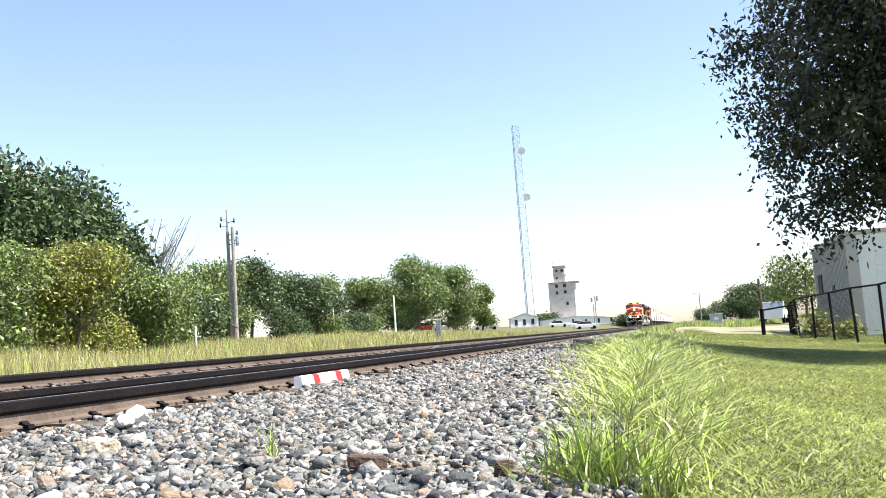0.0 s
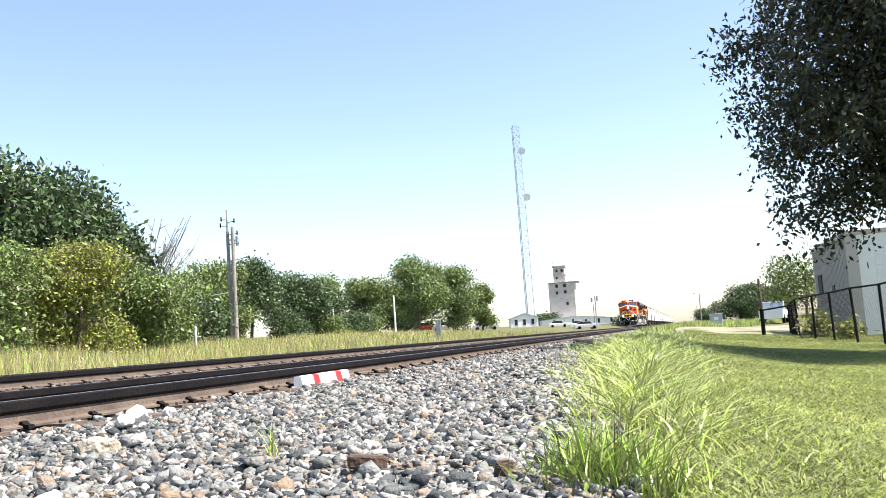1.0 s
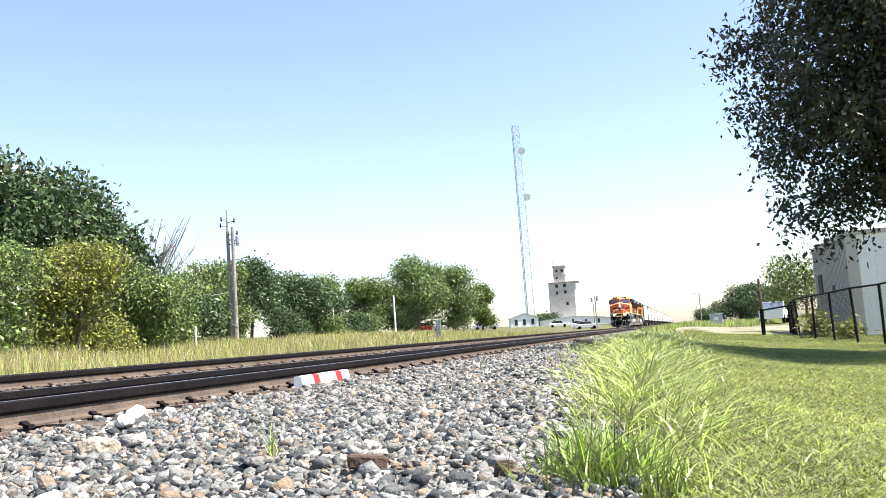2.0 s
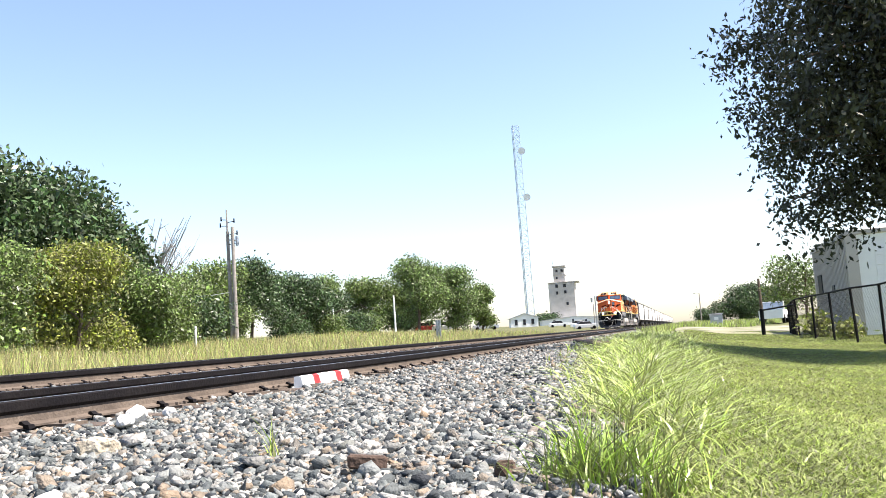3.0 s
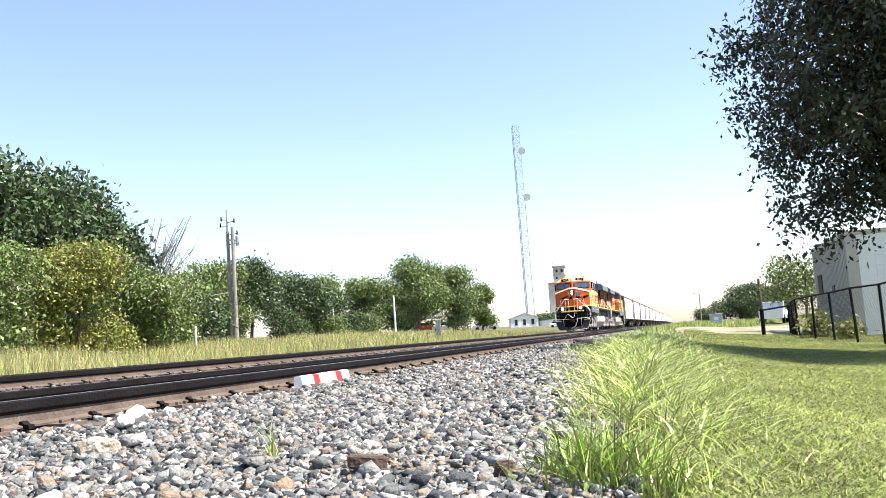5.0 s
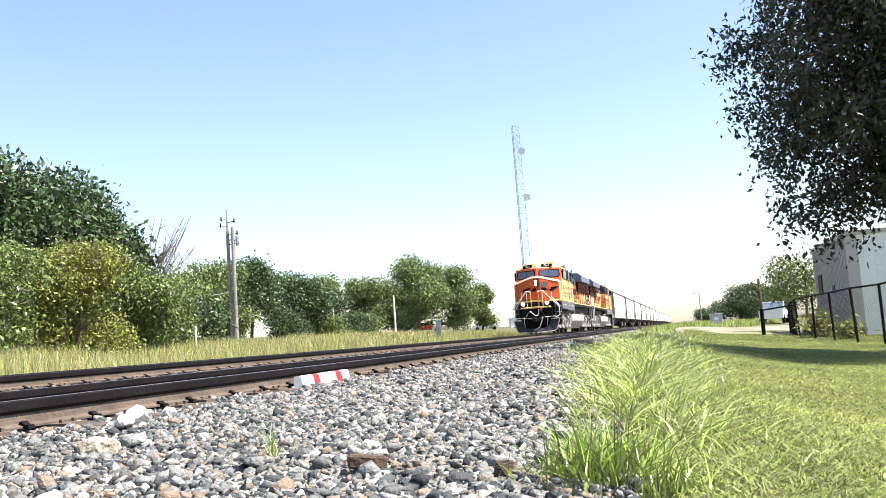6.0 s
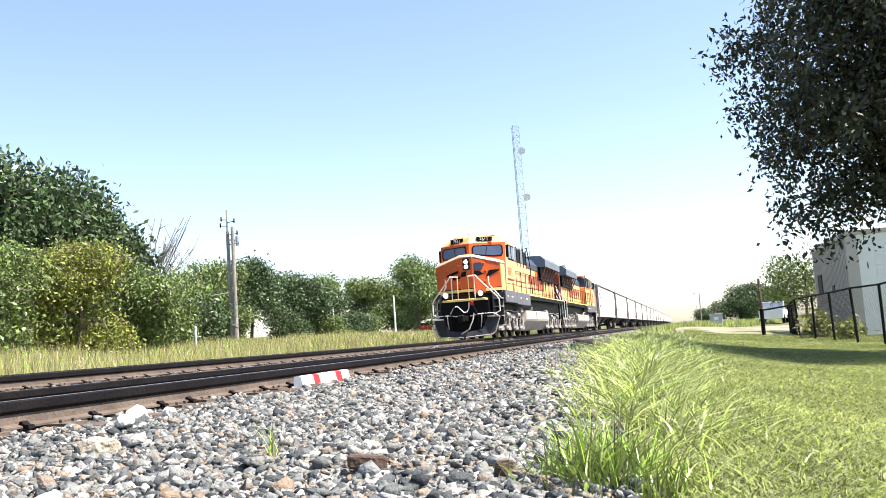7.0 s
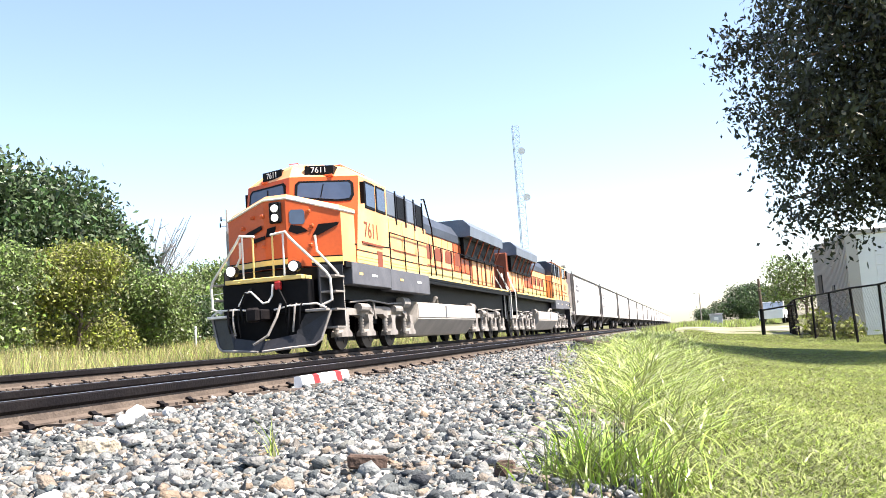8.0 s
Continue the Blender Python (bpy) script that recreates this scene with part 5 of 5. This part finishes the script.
    extrude(bm, [(-1.03, 3.6), (1.03, 3.6), (1.03, 3.88), (0.77, 4.26), (-0.77, 4.26), (-1.03, 3.88)], "y", 8.42, 15.98)
    part("hood_roof", bm, M_ROOFGREY, L)
    for s in (-1, 1):
        for k in range(9):
            bm = bmesh.new()
            # first six doors in the sun-brightened orange, the rest in the deeper one
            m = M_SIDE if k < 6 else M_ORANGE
            gap = 0.05 if k < 5 else 0.2
            box(bm, *sorted((s * 1.0, s * 1.022)), 8.45 + k * 0.83, 9.28 - gap + k * 0.83, 2.55, 3.55, 0.008)
            part("hood_door", bm, m, hood)
        bm = bmesh.new()
        box(bm, *sorted((s * 0.995, s * 1.012)), 8.42, 15.98, 2.1, 2.5)
        part("stripe", bm, M_YELLOW, hood)
        # lettering shown as plain dark blocks
        for k in range(4):
            bm = bmesh.new()
            y = 9.4 + k * 1.35
            pts = ((y, 2.75), (y + 0.95, 2.75), (y + 1.05, 2.86), (y + 1.05, 3.2), (y + 0.15, 3.2), (y, 3.08))
            extrude(bm, pts, "x", *sorted((s * 1.024, s * 1.03)))
            part("emblem_bar", bm, M_MAROON, hood)
        bm = bmesh.new()
        box(bm, *sorted((s * 1.024, s * 1.03)), 9.6, 13.0, 2.5, 2.56)
        part("emblem_bar", bm, M_MAROON, hood)
    bm = bmesh.new()
    box(bm, -0.55, 0.55, 9.4, 11.6, 4.26, 4.42, 0.04)
    box(bm, -0.3, 0.3, 12.2, 13.2, 4.26, 4.5, 0.04)
    part("exhaust_stack", bm, M_ROOFGREY, L)
    # radiator section with overhanging wings on struts
    bm = bmesh.new()
    box(bm, -1.02, 1.02, 16.0, 20.6, 2.06, 4.0, 0.03)
    rad = part("radiator_section", bm, M_MAROON, L)
    bm = bmesh.new()
    extrude(bm, [(-1.5, 3.86), (1.5, 3.86), (1.52, 4.24), (1.25, 4.5), (-1.25, 4.5), (-1.52, 4.24)], "y", 14.2, 20.4)
    wing = part("radiator_wing", bm, M_WING, L, "grey overhanging radiator wings")
    bm = bmesh.new()
    box(bm, -1.16, 1.16, 14.5, 20.2, 3.1, 3.86)
    part("radiator_core", bm, M_BLACK, wing)
    bm = bmesh.new()
    box(bm, -1.15, 1.15, 14.4, 20.2, 4.5, 4.54, 0.02)
    part("wing_top", bm, M_ROOFGREY, wing)
    for s in (-1, 1):
        for k in range(6):
            bm = bmesh.new()
            y = 14.6 + k * 1.08
            tube(bm, [(s * 1.46, y, 3.87), (s * 1.16, y, 3.2)], 0.035, 5)
            part("strut", bm, M_MAROON, wing)
        for k in range(5):
            bm = bmesh.new()
            box(bm, *sorted((s * 1.02, s * 1.045)), 16.2 + k * 0.86, 16.85 + k * 0.86, 2.2, 3.15, 0.01)
            part("hood_door", bm, M_SIDE, rad)
    # deck, sills and side boxes
    bm = bmesh.new()
    box(bm, -1.5, 1.5, 1.2, 21.6, 1.9, 2.05, 0.015)
    deck = part("deck", bm, M_BLACK, L)
    bm = bmesh.new()
    box(bm, -1.1, 1.1, 0.5, 21.4, 1.2, 1.9)
    part("underframe", bm, M_BLACK, L)
    for s in (-1, 1):
        bm = bmesh.new()
        box(bm, *sorted((s * 1.2, s * 1.52)), 1.55, 4.4, 1.52, 2.05, 0.015)
        part("side_box", bm, M_SILL, deck)
        bm = bmesh.new()
        box(bm, *sorted((s * 1.2, s * 1.515)), 4.43, 8.15, 1.47, 2.05, 0.015)
        sb = part("side_box", bm, M_SILL, deck)
        bm = bmesh.new()
        box(bm, *sorted((s * 1.4, s * 1.5)), 8.02, 21.0, 1.82, 1.9)
        part("sill", bm, M_BLACK, deck)
        bm = bmesh.new()
        box(bm, *sorted((s * 1.49, s * 1.512)), 8.05, 21.0, 1.99, 2.05)
        part("sill_stripe", bm, M_YELLOW, deck)
        for y0, w in ((2.0, 0.25), (2.9, 0.4), (5.2, 0.3), (6.8, 0.45)):
            bm = bmesh.new()
            box(bm, *sorted((s * 1.518, s * 1.526)), y0, y0 + w, 1.76, 1.82)
            part("notice_bar", bm, M_YELLOW if w < 0.35 else M_WHITE, deck)
        # handrail along the walkway
        ys = [4.6 + 1.32 * k for k in range(13)]
        for y in ys:
            bm = bmesh.new()
            tube(bm, [(s * 1.48, y, 2.05), (s * 1.48, y, 3.05)], 0.02, 6)
            part("handrail_post", bm, M_BLACK, deck)
        bm = bmesh.new()
        tube(bm, [(s * 1.48, 1.9, 2.5), (s * 1.5, 4.5, 2.62), (s * 1.48, 4.6, 3.05), (s * 1.48, 20.5, 3.05)], 0.018, 6)
        part("handrail", bm, M_BLACK, deck)
        # tall bent pipe behind the cab
        bm = bmesh.new()
        tube(bm, [(s * 1.46, 8.0, 4.4), (s * 1.47, 8.25, 4.45), (s * 1.48, 8.9, 3.6), (s * 1.49, 9.1, 2.1)], 0.025, 6)
        part("vent_pipe", bm, M_BLACK, deck)
    bm = bmesh.new()
    sec = [(-1.42, 0.76), (-1.42, 1.2), (-1.3, 1.25), (1.3, 1.25), (1.42, 1.2), (1.42, 0.76), (1.0, 0.24), (-1.0, 0.24)]
    hull(bm, [[(x, 7.05 if z > 0.7 else 6.85, z) for x, z in sec], [(x, 14.55, z) for x, z in sec]])
    bmesh.ops.bevel(bm, geom=list(bm.edges), offset=0.03, segments=2, affect="EDGES")
    tank = part("fuel_tank", bm, M_TANK, L, "dusty pale grey fuel tank")
    for s in (-1, 1):
        bm = bmesh.new()
        box(bm, *sorted((s * 1.415, s * 1.435)), 10.2, 10.32, 0.8, 1.18, 0.01)
        part("sight_gauge", bm, M_SILL, tank)
        bm = bmesh.new()
        tube(bm, [(s * 1.3, 9.2, 1.24), (s * 1.36, 9.2, 1.42), (s * 1.3, 9.6, 1.42), (s * 1.25, 9.8, 1.24)], 0.05, 7)
        part("filler_pipe", bm, M_TRUCK, tank)
        for y in (6.3, 14.7):
            bm = bmesh.new()
            tube(bm, [(s * 1.2, y - 0.3, 1.2), (s * 1.2, y + 0.3, 1.2)], 0.16, 12)
            part("air_reservoir", bm, M_TRUCK, deck)
    # front end: buffer plate, step wells, plough, coupler, hoses
    bm = bmesh.new()
    box(bm, -1.05, 1.05, 0.02, 0.5, 0.9, 1.62, 0.02)
    pilot = part("pilot", bm, M_BLACK, L, "black front end plate")
    bm = bmesh.new()
    box(bm, -0.95, 0.93, -0.05, 0.62, 1.62, 1.72, 0.015)
    box(bm, -0.95, 0.93, 0.62, 0.9, 1.66, 1.72, 0.01)
    part("front_platform", bm, M_YELLOW, L)
    bm = bmesh.new()
    for s in (-1, 1):
        plate(bm, [(s * 0.72, -0.15, 0.12), (s * 1.12, 0.04, 0.14), (s * 1.25, 0.1, 0.24), (s * 1.46, 0.24, 0.9), (s * 0.95, 0.0, 0.84), (s * 0.76, -0.06, 0.48)][::s], 0.04)
        plate(bm, [(0, -0.36, 0.07), (s * 0.72, -0.15, 0.12), (s * 0.76, -0.06, 0.42), (0, -0.25, 0.3)][::s], 0.04)
    plough = part("snow_plough", bm, M_PLOUGH, L)
    bm = bmesh.new()
    box(bm, -0.95, 0.95, 0.15, 0.45, 0.35, 1.05)
    part("pilot_beam", bm, M_BLACK, L)
    for s in (-1, 1):
        bm = bmesh.new()
        tube(bm, [(s * 0.05, -0.37, 0.08), (s * 0.72, -0.16, 0.13), (s * 1.12, 0.03, 0.15), (s * 1.25, 0.09, 0.25), (s * 1.46, 0.23, 0.9)], 0.028, 6)
        part("plough_edge", bm, M_TRUCK, plough)
        bm = bmesh.new()
        tube(bm, [(s * 0.76, -0.1, 1.91), (s * 0.76, 0.06, 1.91)], 0.13, 18)
        tube(bm, [(s * 0.76, 0.0, 1.7), (s * 0.76, 0.0, 1.85)], 0.05, 6)
        shell = part("ditch_light", bm, M_BLACK, L)
        bm = bmesh.new()
        tube(bm, [(s * 0.76, -0.115, 1.91), (s * 0.76, -0.098, 1.91)], 0.1, 18)
        part("lens", bm, M_LAMP, shell, "bright lit lamp lens")
        # corner steps
        bm = bmesh.new()
        plate(bm, [(s * 1.16, 0.3, 0.5), (s * 1.16, 0.3, 1.95), (s * 1.16, 0.95, 1.95), (s * 1.16, 0.95, 0.5)], 0.03)
        plate(bm, [(s * 1.5, 0.98, 0.5), (s * 1.1, 0.98, 0.5), (s * 1.1, 0.98, 1.95), (s * 1.5, 0.98, 1.95)], 0.03)
        stepwell = part("step_well", bm, M_PLOUGH, L)
        for z in (0.5, 0.9, 1.3, 1.65):
            bm = bmesh.new()
            box(bm, *sorted((s * 1.16, s * 1.54)), 0.38, 0.95, z, z + 0.04)
            part("step", bm, M_TRUCK, stepwell)
        # bent front handrails
        bm = bmesh.new()
        tube(bm, [(s * 0.2, 0.0, 2.66), (s * 0.56, 0.0, 2.7), (s * 0.66, 0.02, 2.55), (s * 1.4, 0.22, 1.74), (s * 1.47, 0.26, 1.6), (s * 1.47, 0.3, 1.12), (s * 1.2, 0.25, 1.0)], 0.03, 8)
        part("front_handrail", bm, M_RAILING, L)
        bm = bmesh.new()
        tube(bm, [(s * 0.95, 0.75, 2.66), (s * 0.97, 0.78, 2.3), (s * 1.42, 0.98, 1.7), (s * 1.47, 1.0, 1.58), (s * 1.47, 1.0, 0.5)], 0.03, 8)
        part("front_handrail", bm, M_RAILING, L)
        for x in (0.24, 0.5):
            bm = bmesh.new()
            tube(bm, [(s * x, 0.0, 1.72), (s * x, 0.0, 2.68)], 0.022, 7)
            part("front_post", bm, M_YELLOW if x < 0.4 else M_RAILING, L)
        bm = bmesh.new()
        tube(bm, [(s * 0.3, -0.02, 1.5), (s * 0.42, -0.12, 1.38), (s * 0.55, -0.12, 1.1), (s * 0.5, -0.08, 0.7)], 0.026, 6)
        part("air_hose", bm, M_BLACK, L)
        for k in range(3):
            bm = bmesh.new()
            x = 0.62 + 0.13 * k
            tube(bm, [(s * x, 0.0, 1.08), (s * x, -0.1, 1.02), (s * (x - 0.02), -0.14, 0.7), (s * (x - 0.06), -0.12, 0.42 + 0.05 * k)], 0.022, 6)
            part("air_hose", bm, M_TRUCK if k == 1 else M_BLACK, L)
        bm = bmesh.new()
        tube(bm, [(s * 0.25, -0.1, 0.98), (s * 0.6, -0.1, 1.04), (s * 1.2, 0.05, 1.06), (s * 1.4, 0.12, 0.95)], 0.02, 6)
        part("uncoupling_lever", bm, M_RAILING, L)
        bm = bmesh.new()
        box(bm, *sorted((s * 0.95, s * 1.45)), -0.02, 0.2, 0.88, 0.94, 0.01)
        part("plough_cap", bm, M_RAILING if s < 0 else M_TRUCK, plough)
    bm = bmesh.new()
    tube(bm, [(-0.62, -0.06, 1.12), (-0.42, -0.1, 1.4), (-0.28, -0.12, 1.42), (-0.1, -0.12, 1.24), (0.0, -0.12, 1.14), (0.12, -0.1, 1.16), (0.2, -0.06, 1.3), (0.22, -0.04, 1.55)], 0.025, 6)
    part("jumper_cable", bm, M_RAILING, L, "pale sagging jumper cable")
    bm = bmesh.new()
    box(bm, 0.28, 0.42, -0.1, 0.02, 1.42, 1.6, 0.02)
    part("jumper_socket", bm, M_RED, L)
    bm = bmesh.new()
    box(bm, -0.16, 0.16, -0.5, 0.1, 0.76, 1.0, 0.03)
    box(bm, -0.19, 0.1, -0.62, -0.42, 0.72, 1.04, 0.05)
    part("coupler", bm, M_RAIL, L, "rusty knuckle coupler")
    bm = bmesh.new()
    tube(bm, [(0.42, -0.1, 1.1), (0.4, -0.3, 0.8), (0.25, -0.45, 0.42), (-0.1, -0.45, 0.24)], 0.03, 6)
    part("brake_hose", bm, M_TRUCK, L)
    # rear end
    bm = bmesh.new()
    box(bm, -1.05, 1.05, 21.3, 21.7, 0.7, 1.9, 0.02)
    part("rear_plate", bm, M_BLACK, L)
    for s in (-1, 1):
        for dx in (0.0, 0.3):
            bm = bmesh.new()
            tube(bm, [(s * (1.1 - dx), 20.9, 3.0), (s * (1.15 - dx), 21.1, 2.8), (s * (1.5 - dx), 21.5, 2.0), (s * (1.5 - dx), 21.5, 0.8)], 0.03, 7)
            part("rear_handrail", bm, M_RAILING, L)
    for y in (4.2, 17.9):
        loco_truck(L, y)
    sets = [wheel_set(L, y + d, 0.53) for y in (4.2, 17.9) for d in (-1.85, 0, 1.85)]
    return L


def build_hopper():
    W = thing("hopper_car", "pale grey covered grain hopper wagon", "hopper wagon", group="hopper wagons")
    bm = bmesh.new()
    n = 21.0
    sec = [(-1.42, 1.35), (-1.5, 1.9), (-1.56, 2.8), (-1.52, 3.7), (-1.45, 4.15), (-0.9, 4.42), (0.9, 4.42), (1.45, 4.15), (1.52, 3.7), (1.56, 2.8), (1.5, 1.9), (1.42, 1.35)]
    hull(bm, [[(x, 1.0, z) for x, z in sec], [(x, n, z) for x, z in sec]])
    body = part("body", bm, M_HOP, W)
    for s in (-1, 1):
        # chord coloured dark to paint the shadow strip along the top edge
        bm = bmesh.new()
        tube(bm, [(s * 1.5, 0.9, 4.1), (s * 1.5, n + 0.1, 4.1)], 0.06, 6)
        part("shaded_top_chord", bm, M_HOPDARK, body)
        bm = bmesh.new()
        box(bm, *sorted((s * 1.3, s * 1.5)), 0.5, n + 0.5, 1.18, 1.42, 0.02)
        part("side_sill", bm, M_HOP, body)
        for y in (0.95, n + 0.05):
            bm = bmesh.new()
            box(bm, *sorted((s * 1.35, s * 1.58)), y - 0.1, y + 0.1, 1.2, 4.1, 0.02)
            part("corner_post", bm, M_HOPDARK, body)
        bm = bmesh.new()
        for y in (0.35, 0.75):
            tube(bm, [(s * 1.5, y, 0.6), (s * 1.5, y, 4.3)], 0.02, 5)
        for k in range(9):
            tube(bm, [(s * 1.5, 0.35, 0.7 + k * 0.4), (s * 1.5, 0.75, 0.7 + k * 0.4)], 0.014, 5)
        part("ladder", bm, M_HOPDARK, W)
        for k, (z, w) in enumerate(((3.2, 1.2), (2.9, 1.6), (2.1, 1.0))):
            bm = bmesh.new()
            box(bm, *sorted((s * 1.553, s * 1.572)), 2.2, 2.2 + w, z, z + 0.16)
            part("marking_bar", bm, M_SILL, body)
    bm = bmesh.new()
    box(bm, -0.35, 0.35, 1.2, n - 0.2, 4.42, 4.52, 0.02)
    part("roof_hatch", bm, M_HOP, body)
    for k in range(4):
        bm = bmesh.new()
        y = 3.4 + k * 5.0
        hull(bm, [[(-1.3, y - 1.7, 1.36), (1.3, y - 1.7, 1.36), (1.3, y + 1.7, 1.36), (-1.3, y + 1.7, 1.36)],
                  [(-0.55, y - 0.4, 0.55), (0.55, y - 0.4, 0.55), (0.55, y + 0.4, 0.55), (-0.55, y + 0.4, 0.55)]]) if 0 < k < 3 else \
            hull(bm, [[(-1.2, y - 0.7, 1.36), (1.2, y - 0.7, 1.36), (1.2, y + 1.2, 1.36), (-1.2, y + 1.2, 1.36)],
                      [(-0.55, y + 0.2, 0.75), (0.55, y + 0.2, 0.75), (0.55, y + 0.9, 0.75), (-0.55, y + 0.9, 0.75)]])
        part("discharge_bay", bm, M_HOPDARK, W)
    bm = bmesh.new()
    box(bm, -0.3, 0.3, -0.2, n + 0.9, 0.85, 1.2)
    box(bm, -1.4, 1.4, 0.0, 1.0, 1.2, 1.3)
    box(bm, -1.4, 1.4, n, n + 0.7, 1.2, 1.3)
    part("centre_sill", bm, M_HOPDARK, W)
    for yc in (2.4, n - 2.2):
        for s in (-1, 1):
            bm = bmesh.new()
            prof = [(-1.15, 0.38), (-1.15, 0.6), (-0.6, 0.66), (-0.35, 0.8), (0.35, 0.8), (0.6, 0.66), (1.15, 0.6), (1.15, 0.38), (0.7, 0.36), (0.35, 0.2), (-0.35, 0.2), (-0.7, 0.36)]
            extrude(bm, [(yc + a, b) for a, b in prof], "x", *sorted((s * 0.95, s * 1.12)))
            part("truck_frame", bm, M_HOPDARK, W)
        for d in (-0.89, 0.89):
            wheel_set(W, yc + d, 0.46)
    return W


PITCH = 22.2
lead = build_loco()
second = copy_thing(lead, Matrix())
tagged(second, "orange diesel locomotive coupled back to back behind the first")
hopper = build_hopper()
train = [(lead, 0.0, 1), (second, 44.2, -1)] + [(hopper if k == 0 else copy_thing(hopper, Matrix()), 44.9 + PITCH * k, 1) for k in range(22)]


def way(t):
    """Metres from the origin to the leading end."""
    left = 8.0 - t
    return 18.05 + 18.6 * left + 0.08 * left * left


def motions():
    for i, (ob, dy, d) in enumerate(train):
        walk(ob, [(0.5 * k, pose(0, way(0.5 * k) + dy, 0, 0, 0, 0 if d > 0 else 180)) for k in range(17)])
        if i > 3:
            continue
        for w in ob.children:
            if w.name.startswith("wheel_set"):
                x, y, z = w.matrix_basis.translation
                walk(w, [(k / 30, pose(x, y, z, d * math.degrees((way(0) - way(k / 30)) / z))) for k in range(241)])


motions()
